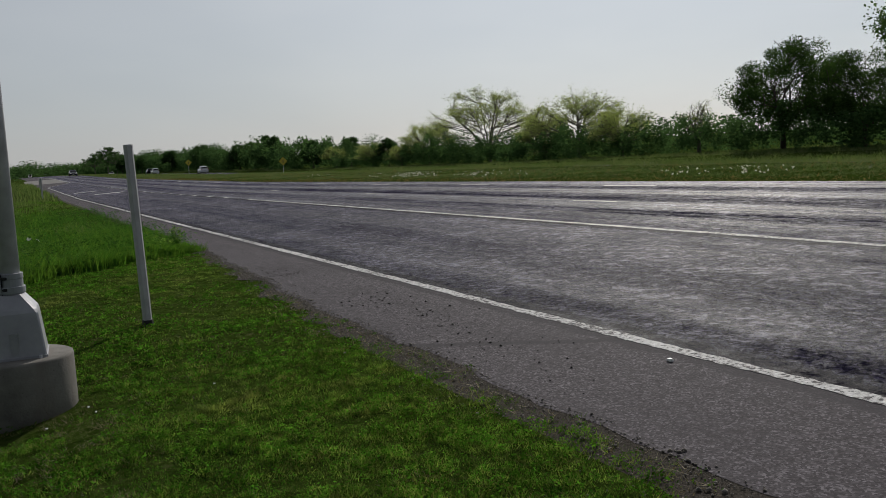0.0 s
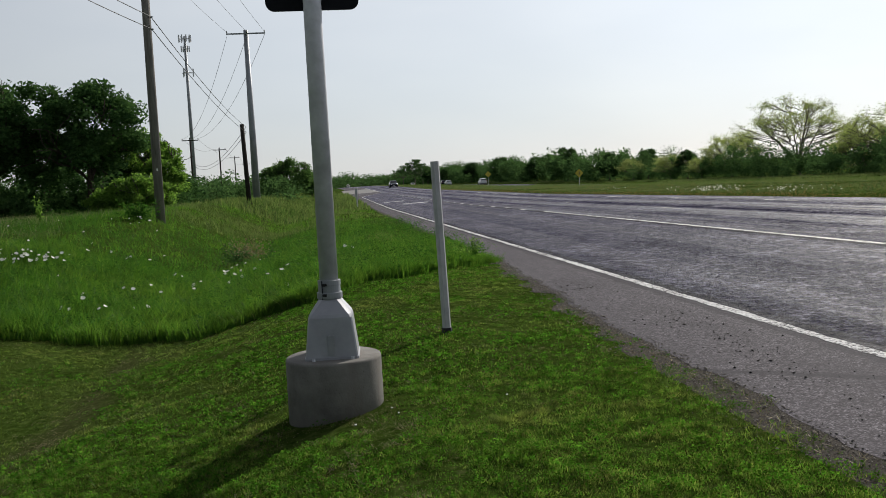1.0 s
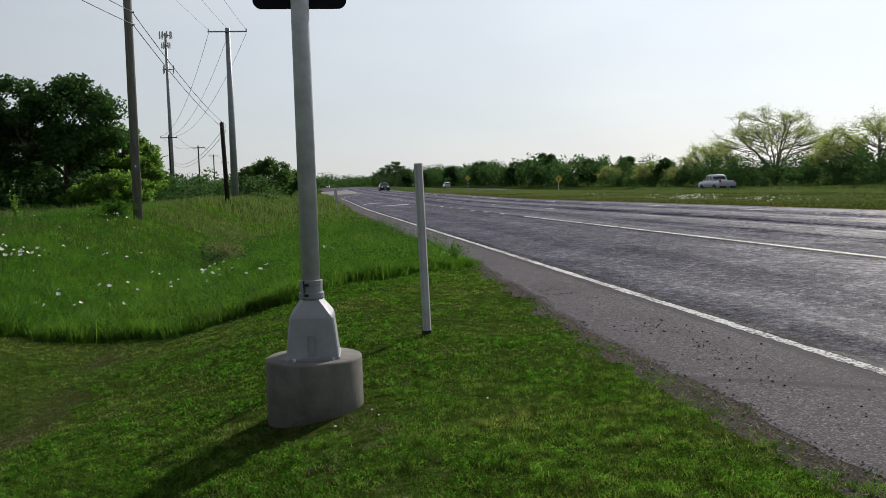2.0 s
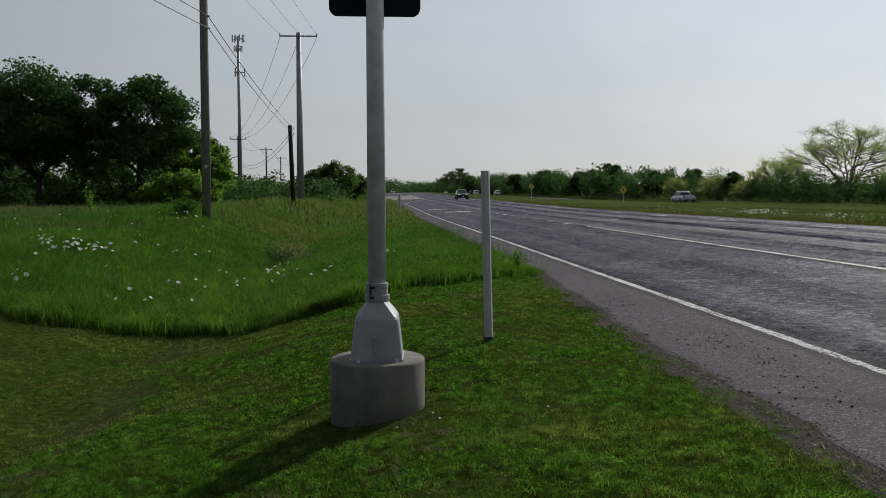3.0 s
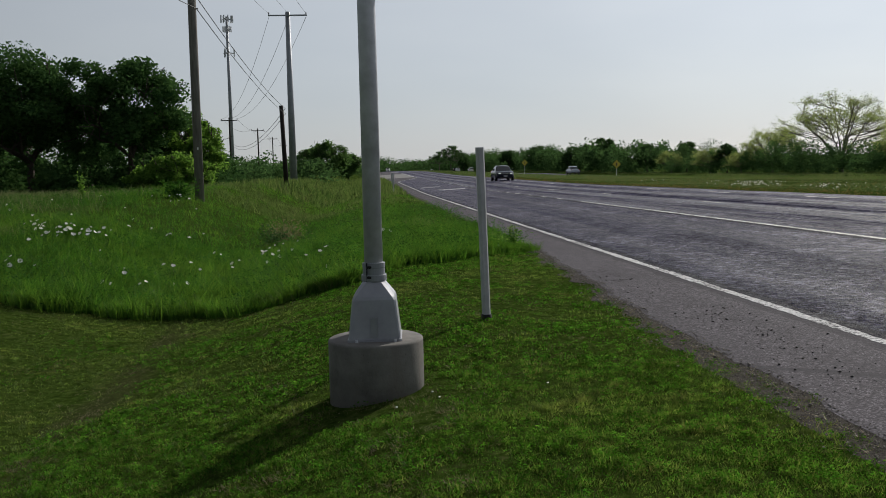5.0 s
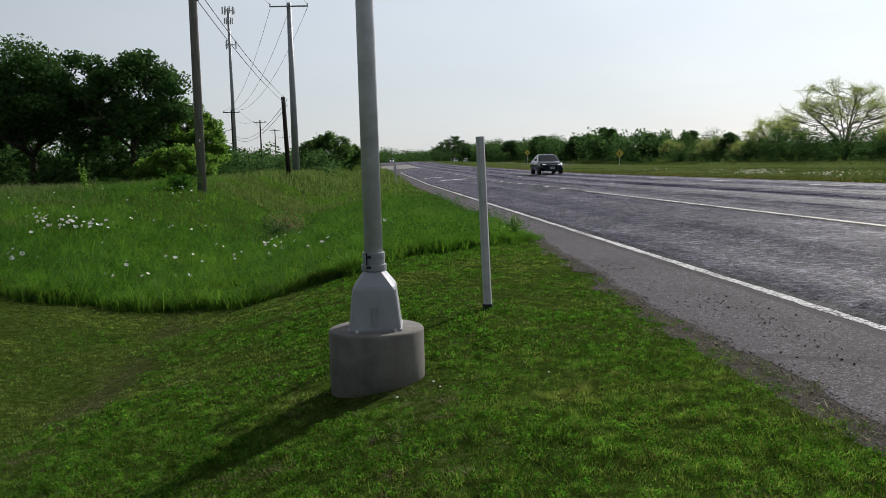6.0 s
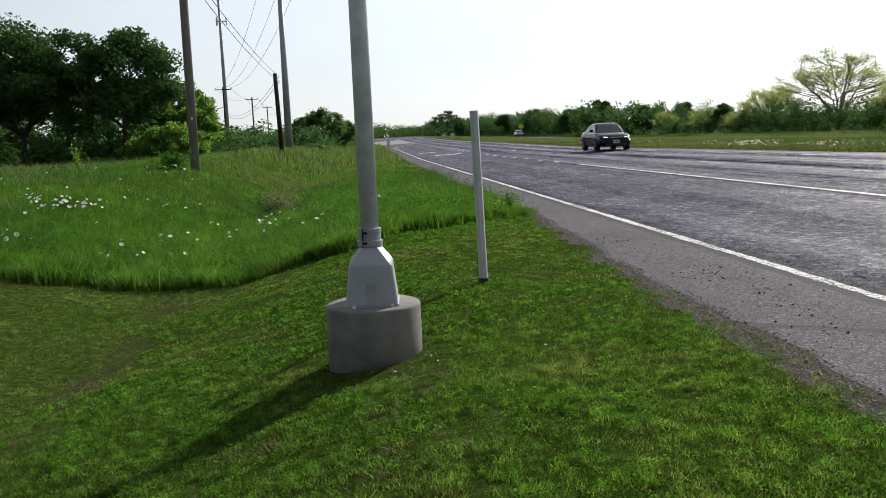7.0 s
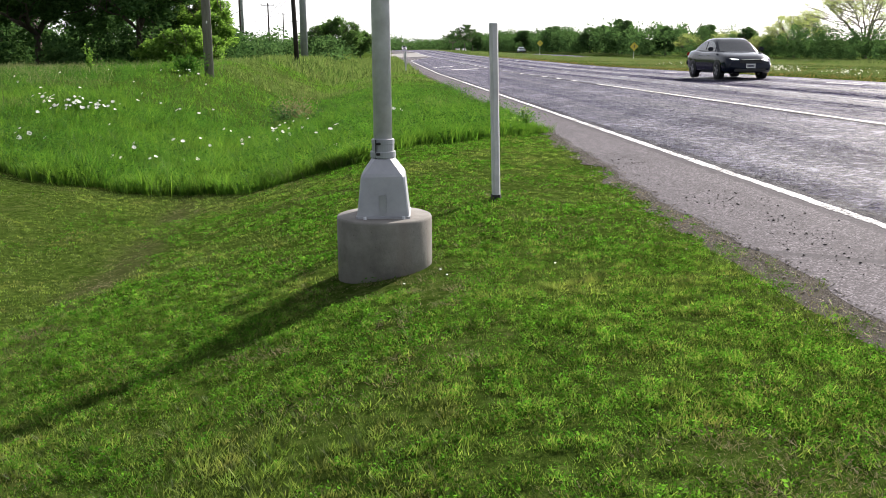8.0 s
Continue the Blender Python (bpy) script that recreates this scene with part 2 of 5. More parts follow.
def make_concrete():
    n = Nodes("cast_concrete")
    v = n.coords()
    a = n.noise(5, 5, 0.65, v)
    pits = n.noise(70, 2, 0.5, v)
    drip = n.noise(1.0, 4, 0.6, n.coords((9, 9, 0.9)))
    c = n.ramp(a, [(0.3, (0.112, 0.106, 0.096)), (0.7, (0.215, 0.205, 0.187))])
    c = n.mix(n.ramp(drip, [(0.48, 0.0), (0.68, 0.55)]), c, (0.15, 0.13, 0.115))
    c = n.mix(n.ramp(pits, [(0.24, 0.8), (0.32, 0.0)]), c, (0.08, 0.07, 0.06))
    return n.surface(c, 0.85, 0, n.bump(n.math("ADD", a, pits), 0.35, 0.006), 0.3)


def make_bark(name, lo, hi, scale=6.0):
    n = Nodes(name)
    f = n.noise(scale, 5, 0.7, n.coords((3, 3, 0.35)))
    return n.surface(n.ramp(f, [(0.3, lo), (0.7, hi)]), 0.9, 0, n.bump(f, 0.6, 0.03), 0.2)


def glow(name, color, power):
    n = Nodes(name)
    return n.surface((0.8, 0.8, 0.8), 0.2, 0, None, 0.5, color, power)


M_GROUND, M_ROAD, M_SHOULDER, M_PAINT = make_ground(), make_asphalt(), make_shoulder(), make_paint()
M_CONCRETE = make_concrete()
M_APRON = plain("pale_worn_concrete", (0.2, 0.192, 0.186), 0.9, 0.0, 0.2, 0.6, 0.1, 0.15)
M_LAWN = leaf_material("mown_grass", (0.03, 0.07, 0.0085), (0.057, 0.113, 0.013), (0.135, 0.18, 0.036), 0.45, 0.03, 1.8, 0.9, 11.0, (0.13, 0.12, 0.04))
M_CLOVER = leaf_material("clover_leaves", (0.022, 0.076, 0.007), (0.038, 0.12, 0.0105), (0.07, 0.155, 0.017), 0.45, 0.0, 1.7, 1.3, 11.0)
M_WEEDS = leaf_material("meadow_weed_leaves", (0.016, 0.06, 0.008), (0.028, 0.092, 0.011), (0.05, 0.128, 0.018), 0.4, 0.01, 1.6, 0.6, 2.0)
M_STRAW = leaf_material("dry_grass", (0.12, 0.09, 0.042), (0.18, 0.144, 0.072), (0.252, 0.216, 0.132), 0.3, 0.05, 1.2, 1.0)
M_RUST = leaf_material("reddish_dry_grass", (0.115, 0.074, 0.031), (0.18, 0.122, 0.05), (0.245, 0.18, 0.08), 0.35, 0.0, 1.4, 0.4)
M_TALL = leaf_material("tall_grass", (0.025, 0.082, 0.0075), (0.038, 0.113, 0.0105), (0.086, 0.155, 0.02), 0.48, 0.015, 1.9, 0.3, 2.2)
M_FIELD = leaf_material("meadow_grass", (0.036, 0.074, 0.017), (0.062, 0.11, 0.025), (0.125, 0.16, 0.055), 0.45, 0.01, 1.6, 0.15, 1.5)
M_MEADOW = leaf_material("pale_meadow_grass", (0.075, 0.1, 0.044), (0.125, 0.152, 0.07), (0.2, 0.215, 0.115), 0.4, 0.01, 1.4, 0.15, 1.5)
M_MEDIAN = leaf_material("verge_grass", (0.036, 0.075, 0.015), (0.062, 0.11, 0.021), (0.12, 0.14, 0.06), 0.45, 0.03, 1.6, 0.12)
M_OAK = leaf_material("dark_oak_leaves", (0.021, 0.052, 0.02), (0.039, 0.092, 0.029), (0.074, 0.142, 0.045), 0.3, 0.0, 1.4, 0.4)
M_SPRING = leaf_material("spring_yellow_green_leaves", (0.15, 0.2, 0.06), (0.23, 0.285, 0.085), (0.33, 0.385, 0.145), 0.58, 0.02, 1.5, 0.3)
M_BUSH = leaf_material("fresh_green_leaves", (0.058, 0.122, 0.02), (0.09, 0.185, 0.028), (0.14, 0.235, 0.046), 0.55, 0.01, 1.8, 0.3)
# lifted and made bluer: some distance haze is put into this leaf colour
M_WOOD = leaf_material("mixed_woodland_leaves", (0.04, 0.085, 0.032), (0.054, 0.11, 0.039), (0.076, 0.14, 0.05), 0.36, 0.0, 1.5, 0.06, 0.35)
M_ROADSIDE = leaf_material("roadside_tree_leaves", (0.035, 0.075, 0.024), (0.056, 0.112, 0.034), (0.09, 0.155, 0.048), 0.45, 0.0, 1.7, 0.3)
M_ELM = leaf_material("green_elm_leaves", (0.0198, 0.046, 0.0132), (0.0396, 0.0851, 0.0216), (0.0726, 0.1265, 0.0336), 0.35, 0.0, 1.5, 0.4, 0.5)
M_PETAL = leaf_material("white_petals", (0.7, 0.68, 0.66), (0.8, 0.79, 0.77), (0.85, 0.85, 0.84), 0.3, 0.03, 1.0, 1.0)
M_BARK = make_bark("dark_bark", (0.035, 0.028, 0.022), (0.09, 0.075, 0.06))
M_PALEBARK = make_bark("grey_bark", (0.07, 0.06, 0.05), (0.17, 0.15, 0.125))
M_POLE = make_bark("weathered_pole_timber", (0.118, 0.11, 0.099), (0.265, 0.25, 0.23), 3.0)
M_DARKPOLE = make_bark("creosoted_timber", (0.018, 0.015, 0.013), (0.045, 0.038, 0.032), 3.0)
M_ALU = plain("cast_aluminium", (0.31, 0.315, 0.34), 0.45, 0.35, 0.14, 6.0, 0.15)
M_GALV = plain("galvanised_steel", (0.58, 0.585, 0.62), 0.5, 0.15, 0.18, 9.0, 0.1)
M_STEEL = plain("grey_steel_pole", (0.3, 0.315, 0.335), 0.55, 0.3, 0.15, 2.0)
M_WHITEPOST = plain("white_plastic", (0.44, 0.44, 0.45), 0.5, 0.0, 0.14, 7.0, 0.1)
M_BLACK = plain("black_sheet", (0.006, 0.007, 0.01), 0.75, 0.0, 0.2, 5.0, 0, 0.2)
M_RUBBER = plain("black_rubber", (0.015, 0.015, 0.016), 0.8, 0.0, 0.2, 10.0)
M_WHITE = plain("white_paint", (0.8, 0.8, 0.78), 0.5, 0.0, 0.06)
M_YELLOW = plain("yellow_sign_sheeting", (0.64, 0.52, 0.06), 0.5, 0.0, 0.08)
M_CABLE = plain("black_cable", (0.02, 0.02, 0.022), 0.6)
M_INSUL = plain("grey_porcelain", (0.25, 0.24, 0.23), 0.3)
M_STONE = plain("asphalt_crumb", (0.022, 0.02, 0.02), 0.9, 0.0, 0.4, 20.0)
def make_dirt():
    n = Nodes("gritty_soil")
    v = n.coords()
    f, g = n.noise(60, 4, 0.75, v), n.noise(6, 4, 0.6, v)
    c = n.ramp(f, [(0.3, (0.024, 0.02, 0.016)), (0.6, (0.065, 0.055, 0.045)), (0.75, (0.18, 0.16, 0.14))])
    c = n.mix(n.ramp(g, [(0.45, 0.0), (0.65, 0.6)]), c, (0.035, 0.03, 0.022))
    return n.surface(c, 0.95, 0, n.bump(f, 0.9, 0.02), 0.1)


M_DIRT = make_dirt()
M_PEBBLE = plain("limestone_grit", (0.15, 0.135, 0.12), 0.9, 0.0, 0.65, 30.0)
M_GLASS = plain("dark_car_glass", (0.012, 0.014, 0.016), 0.06, 0.0, 0.1, 3.0, 0, 0.75)
M_CHROME = plain("chrome", (0.6, 0.6, 0.62), 0.15, 1.0, 0.05)
M_NAVY = plain("dark_blue_grey_car_paint", (0.006, 0.009, 0.018), 0.14, 0.0, 0.1, 2.0, 0, 0.16, 0.05)
M_SILVER = plain("silver_white_car_paint", (0.62, 0.63, 0.64), 0.3, 0.1, 0.05, 2.0, 0, 0.5, 0.8)
M_PICKUP = plain("pale_grey_truck_paint", (0.6, 0.63, 0.68), 0.35, 0.1, 0.05, 2.0, 0, 0.4, 0.5)
M_CARWHITE = plain("white_car_paint", (0.78, 0.78, 0.77), 0.3, 0.0, 0.04, 2.0, 0, 0.5, 0.8)
M_HEAD = glow("lit_headlamp", (1.0, 0.98, 0.95), 0.8)
M_TAIL = plain("red_tail_lamp", (0.35, 0.01, 0.01), 0.25)
M_PLATE = plain("number_plate_white", (0.6, 0.6, 0.58), 0.5)
M_BAR = plain("dark_print", (0.03, 0.03, 0.05), 0.6)
M_GRILLE = plain("black_grille", (0.01, 0.01, 0.011), 0.5)
M_RIM = plain("dull_alloy", (0.26, 0.26, 0.28), 0.35, 0.4, 0.08)

# ---- the lie of the land: x across the road, y along it ----
TILT_ROAD = ((-3000, 0.6), (-60, 0.6), (0, 0.0), (60, -0.87), (100, -1.2), (143, -1.55), (220, -1.75), (320, -2.6), (500, -4.6), (900, -9.0), (4000, -12.0))
TILT_RIGHT = ((-3000, 0.2), (-60, 0.2), (0, 0.0), (54, -0.35), (104, -1.2), (136, -1.55), (180, -1.9), (250, -2.3), (350, -3.1), (500, -4.8), (900, -9.0), (4000, -12.0))
TILT_LEFT = ((-3000, 0.2), (-60, 0.2), (0, 0.0), (12, -0.05), (25, 0.38), (36, 0.58), (48, 0.4), (65, 0.12), (80, -0.05), (100, -0.5), (200, -1.2), (320, -2.4), (500, -4.6), (900, -9.0), (4000, -12.0))
CROSS = ((-3000, 0.0), (-14, 0.0), (-9, -0.08), (-6.5, -0.2), (-5, -0.34), (-3.6, -0.5), (-2.6, -0.54), (-1.8, -0.42), (-1, -0.22), (-0.35, -0.055),
         (0.0, 0.02), (0.4, 0.07), (1.0, 0.085), (1.6, 0.085), (2.3, 0.08), (14.3, 0.50), (16, 0.53), (3000, 0.53))
EDGE, LANE, MEDIAN = 3.63, 7.72, 14.25


def curve(table, q):
    return np.interp(q, [a for a, _ in table], [b for _, b in table])


def smooth(a, b, q):
    k = np.clip((np.asarray(q, float) - a) / (b - a), 0, 1)
    return k * k * (3 - 2 * k)


def vnoise(x, y, size, seed):
    """Smooth value noise, 0 to 1, on arrays."""
    rng = np.random.RandomState(seed)
    grid = rng.rand(128, 128)
    u, v = np.asarray(x) / size, np.asarray(y) / size
    i, j = np.floor(u).astype(int), np.floor(v).astype(int)
    fu, fv = u - i, v - j
    fu, fv = fu * fu * (3 - 2 * fu), fv * fv * (3 - 2 * fv)
    g = lambda a, b: grid[a % 128, b % 128]
    return (g(i, j) * (1 - fu) + g(i + 1, j) * fu) * (1 - fv) + (g(i, j + 1) * (1 - fu) + g(i + 1, j + 1) * fu) * fv


def road_z(x, y):
    return 0.035 * np.asarray(x, float) + curve(TILT_ROAD, y)


def land_z(x, y):
    x, y = np.asarray(x, float), np.asarray(y, float)
    left, right = smooth(-2.6, -7.5, x), smooth(15, 36, x)
    tilt = curve(TILT_ROAD, y) * (1 - left) * (1 - right) + curve(TILT_LEFT, y) * left + (curve(TILT_RIGHT, y) - 0.53 + 0.0) * right
    z = curve(CROSS, x) + tilt - 0.5 * smooth(-7, -12, x) * smooth(24, 45, y) + 0.16 * smooth(-0.8, -1.9, x) * smooth(8.5, 5, y)
    rough = (vnoise(x, y, 0.9, 3) - 0.5) * 0.05 + (vnoise(x, y, 4.0, 4) - 0.5) * 0.08
    off = np.clip(np.minimum(np.abs(x - 2.1), np.abs(x - 14.6)) / 1.5, 0, 1)
    inside = (x > 2.95) & (x < 14.2)
    verge = (x > 2.1) & (x <= 2.95)
    return z + np.where(inside, -0.05, np.where(verge, -0.010, rough * off)) - 0.35 * smooth(33, 35, x) * smooth(47, 45, x)


def np_mesh(name, verts, faces, material, smooth_faces=False):
    verts, faces = np.asarray(verts, np.float32), np.asarray(faces, np.int32)
    me = bpy.data.meshes.new(name)
    me.vertices.add(len(verts))
    me.vertices.foreach_set("co", verts.ravel())
    me.loops.add(faces.size)
    me.loops.foreach_set("vertex_index", faces.ravel())
    me.polygons.add(len(faces))
    me.polygons.foreach_set("loop_start", np.arange(0, faces.size, faces.shape[1], dtype=np.int32))
    if smooth_faces:
        me.polygons.foreach_set("use_smooth", np.ones(len(faces), bool))
    me.materials.append(material)
    me.update(calc_edges=True)
    return me


def part(name, bm, material, parent=None, label="", soft=False):
    me = bpy.data.meshes.new(name)
    bmesh.ops.recalc_face_normals(bm, faces=bm.faces)
    bm.to_mesh(me)
    bm.free()
    if soft:
        for p in me.polygons:
            p.use_smooth = True
    me.materials.append(material)
    ob = new(name, me)
    ob.parent = parent
    return tagged(ob, label)


def box(bm, x, y, z, sx, sy, sz, bevel=0.0, m=None):
    made = bmesh.ops.create_cube(bm, size=1.0, matrix=(m or Matrix()) @ Matrix.Translation((x, y, z)) @ Matrix.Diagonal((sx, sy, sz, 1)))
    if bevel:
        edges = list({e for v in made["verts"] for e in v.link_edges})
        bmesh.ops.bevel(bm, geom=edges, offset=bevel, segments=2, affect="EDGES")


def tube(bm, points, radii, sides=10, cap=True):
    """A round tapering tube along points."""
    rings = []
    pts = [Vector(p) for p in points]
    for i, p in enumerate(pts):
        d = (pts[min(i + 1, len(pts) - 1)] - pts[max(i - 1, 0)]).normalized()
        a = d.orthogonal().normalized() if abs(d.z) < 0.99 else Vector((1, 0, 0))
        a = (a - d * a.dot(d)).normalized()
        b = d.cross(a)
        rings.append([bm.verts.new(p + (a * math.cos(k * math.tau / sides) + b * math.sin(k * math.tau / sides)) * radii[i]) for k in range(sides)])
    for r, s in zip(rings, rings[1:]):
        for k in range(sides):
            bm.faces.new((r[k], r[(k + 1) % sides], s[(k + 1) % sides], s[k]))
    if cap:
        bm.faces.new(rings[0][::-1])
        bm.faces.new(rings[-1])


def loft(bm, rings, cap=True):
    rows = [[bm.verts.new(p) for p in r] for r in rings]
    n = len(rows[0])
    for r, s in zip(rows, rows[1:]):
        for k in range(n):
            bm.faces.new((r[k], r[(k + 1) % n], s[(k + 1) % n], s[k]))
    if cap:
        bm.faces.new(rows[0][::-1])
        bm.faces.new(rows[-1])


def grid_mesh(name, xs, ys, zfun, material):
    X, Y = np.meshgrid(xs, ys)
    V = np.stack([X, Y, zfun(X, Y)], -1).reshape(-1, 3)
    n, m = len(xs), len(ys)
    i = (np.arange(m - 1)[:, None] * n + np.arange(n - 1)[None]).ravel()
    return np_mesh(name, V, np.stack([i, i + 1, i + n + 1, i + n], 1), material, True)


# ---- ground and road ----
def spaced(*runs):
    return np.unique(np.concatenate([np.arange(a, b, s) for a, b, s in runs]).round(4))


GX = spaced((-3000, -200, 400), (-200, -30, 10), (-30, -8, 1.0), (-8, 3, 0.2), (3, 14, 2.0), (14, 18, 0.5), (18, 70, 4), (70, 300, 20), (300, 3001, 300))
GY = spaced((-400, -40, 40), (-40, 0, 2), (0, 20, 0.2), (20, 60, 1.0), (60, 260, 5), (260, 600, 20), (600, 4001, 200))
tagged(new("ground", grid_mesh("ground", GX, GY, land_z, M_GROUND)), "rough grassy ground falling to a shallow ditch beside the road", "ground", kind="structure")

RY = spaced((-200, -20, 20), (-20, 30, 0.25), (30, 260, 5), (260, 1500, 60))


def taper(y):
    """Where the turning lane begins, the edge line swings out from the through lane."""
    return EDGE + (LANE - EDGE) * smooth(112, 150, y)


def ribbon(name, left, right, lift, material, ys=RY, bow=0.0, n=2):
    rows, faces = [], []
    for y in ys:
        a, b = (float(left(y)) if callable(left) else left), (float(right(y)) if callable(right) else right)
        for k in range(n):
            x = a + (b - a) * k / (n - 1)
            rows.append((x, y, float(road_z(x, y)) + lift))
    for j in range(len(ys) - 1):
        for k in range(n - 1):
            i = j * n + k
            faces.append((i, i + 1, i + n + 1, i + n))
    return np_mesh(name, rows, faces, material)


tagged(new("road", ribbon("road", taper, MEDIAN, 0.0, M_ROAD)), "worn dark grey asphalt carriageway with polished wheel paths", "road", kind="structure")


def ragged_edge(y):
    y = np.asarray(y, float)
    return (np.interp(y, [-20, 3, 5, 7, 8.4, 10.5, 14.5, 17, 40], [2.46, 2.46, 2.43, 2.43, 2.48, 2.55, 2.76, 2.74, 2.72]) + 0.03 * np.sin(y * 1.3)
            + 0.025 * np.sin(y * 3.7 + 1) + 0.02 * np.sin(y * 9.1) + 0.012 * np.sin(y * 23.0))


ragged = lambda y: float(ragged_edge(y))
tagged(new("dirt_edge", ribbon("dirt_edge", lambda y: ragged(y) - 0.17 - 0.2 * float(smooth(8, 5, y)) - 0.06 * math.sin(y * 2.9) - 0.05 * math.sin(y * 7.7), lambda y: ragged(y) + 0.03, -0.003, M_DIRT,
                               spaced((-12, 30, 0.1), (30, 110, 1)))), "strip of bare gritty soil between grass and pavement", "soil", kind="structure")
tagged(new("shoulder", ribbon("shoulder", ragged, taper, -0.001, M_SHOULDER)), "brownish grey weathered asphalt shoulder with a ragged grass edge", "road shoulder", kind="structure")


def stripe(name, x, w, y0, y1, label, step=0.5):
    ys = np.arange(y0, y1 + 1e-6, min(step, (y1 - y0)))
    xf = x if callable(x) else (lambda y: x)
    chip = random.Random(int(abs(y0) * 10) + 3)
    wob = lambda y: 0.005 * math.sin(y * 2.3) + 0.004 * math.sin(y * 5.9) + (chip.uniform(-0.008, 0.008) if step < 0.2 else 0.0)
    ob = new(name, ribbon(name, lambda y: float(xf(y)) - w / 2 + wob(y), lambda y: float(xf(y)) + w / 2 + wob(y * 1.1), 0.002, M_PAINT, ys))
    return tagged(ob, label, "road marking", kind="structure")


stripe("edge_line", taper, 0.102, -6, 24, "worn white painted edge line between lane and shoulder", 0.05)
stripe("edge_line", taper, 0.11, 24, 154, "worn white painted edge line between lane and shoulder")
stripe("edge_line", LANE, 0.15, 154, 700, "white painted edge line far down the road", 5)
stripe("lane_line", LANE, 0.11, -20, 33.4, "worn solid white line beside the turning lane", 0.1)
for k in range(22):
    stripe("lane_dash", LANE, 0.15, 36.6 + 3.6 * k, 37.9 + 3.6 * k, "short white dotted lane marking")
for k in range(18):
    stripe("lane_dash", 13.19, 0.12, -15.4 + 8.1 * k, -13.0 + 8.1 * k, "faded white broken line near the grass")
for k in range(8):
    stripe("lane_dash", 10.3, 0.10, -10 + 12.2 * k, -8.2 + 12.2 * k, "faded white broken lane line")
for x0, y0, x1 in ((5.0, 66.0, 6.9), (4.5, 76.0, 5.9), (4.2, 74.8, 4.5)):
    ys = np.array([y0, y0 + 1.4])
    tagged(new("turn_marking", ribbon("turn_marking", x0, x1, 0.005, M_PAINT, ys)), "white painted bar across the turning lane", "road marking", kind="structure")
side_ys = np.linspace(152, 200, 25)
tagged(new("side_road", ribbon("side_road", lambda y: 1.2 + 0.001 * (y - 176) ** 2, lambda y: taper(y) - 0.15, 0.012, M_APRON, side_ys, n=8)), "pale concrete mouth of a side road", "road", kind="structure")
FAR_Y = spaced((-100, 300, 20), (300, 1500, 100))


def far_z(x, y):
    return land_z(np.full(np.shape(x), 40.0), y) + 0.06


tagged(new("far_road", grid_mesh("far_road", np.array([35.5, 40.0, 44.5]), FAR_Y, far_z, M_ROAD)), "second asphalt carriageway beyond the grass median", "road", kind="structure")



def leaves(centres, sizes, seed, flat=0.6):
    """A small pointed leaf cluster at each centre, as crossed rhombs' vertices and faces."""
    r = np.random.RandomState(seed)
    n = len(centres)
    a = r.normal(size=(n, 3))
    a[:, 2] *= flat
    a /= np.linalg.norm(a, axis=1)[:, None] + 1e-9
    b = np.cross(a, r.normal(size=(n, 3)))
    b /= np.linalg.norm(b, axis=1)[:, None] + 1e-9
    s = np.asarray(sizes)[:, None] * r.uniform(0.6, 1.4, (n, 1))
    c = np.asarray(centres)
    bend = np.cross(a, b) * s * 0.25
    V = np.stack([c - a * s, c + b * s * 0.55 + bend, c + a * s, c - b * s * 0.55 + bend], 1).reshape(-1, 3)
    return V, np.arange(4 * n).reshape(n, 4)


# ---- grass, in pieces too many to count ----
def scatter(n, x0, x1, y0, y1, seed):
    r = np.random.RandomState(seed)
    return r.uniform(x0, x1, n), r.uniform(y0, y1, n), r


def blades(name, x, y, height, width, lean, material, seed, bend=False, label="", z=None, way=None):
    r = np.random.RandomState(seed)
    n = len(x)
    z = land_z(x, y) if z is None else z
    base = np.stack([x, y, z - 0.01], 1)
    a, b = r.uniform(0, math.tau, n), r.uniform(0, math.tau, n)
    side = np.stack([np.cos(a), np.sin(a), np.zeros(n)], 1) * (width * r.uniform(0.6, 1.3, n) / 2)[:, None]
    b = b if way is None else way + r.normal(0, 0.5, n)
    h = height * r.uniform(0.55, 1.25, n)
    out = np.stack([np.cos(b), np.sin(b), np.zeros(n)], 1) * (h * lean * r.uniform(0.2, 1.4, n))[:, None]
    up = np.zeros((n, 3))
    up[:, 2] = h
    if bend:
        V = np.stack([base - side, base + side, base + out * 0.3 + up * 0.55 + side * 0.8, base + out * 0.3 + up * 0.55 - side * 0.8, base + out + up], 1).reshape(-1, 3)
        i = np.arange(n)[:, None] * 5
        F = np.concatenate([i + [0, 1, 2], i + [0, 2, 3], i + [3, 2, 4]])
    else:
        V = np.stack([base - side, base + side, base + out + up], 1).reshape(-1, 3)
        F = np.arange(3 * n).reshape(n, 3)
    return tagged(new(name, np_mesh(name, V, F, material)), label, "grass", kind="stuff")


def mown_edge(x):
    """Where the mown turf ends and the tall grass begins."""
    x = np.asarray(x, float)
    return np.interp(x, [-40, -8, -5, -2.6, -1.45, -0.4, 0.6, 1.85, 2.6], [16, 13.6, 12.8, 12.3, 12.0, 12.0, 12.9, 14.3, 15.0]) + 0.22 * np.sin(x * 3.1) * np.sin(x * 1.3 + 1)


def tufts(x, y, per, spread, r):
    """Blades gathered into tufts: their places, and the way each leans."""
    a = r.uniform(0, math.tau, (len(x), per))
    d = np.abs(r.normal(0, spread, (len(x), per)))
    return (x[:, None] + d * np.cos(a)).ravel(), (y[:, None] + d * np.sin(a)).ravel(), a.ravel()


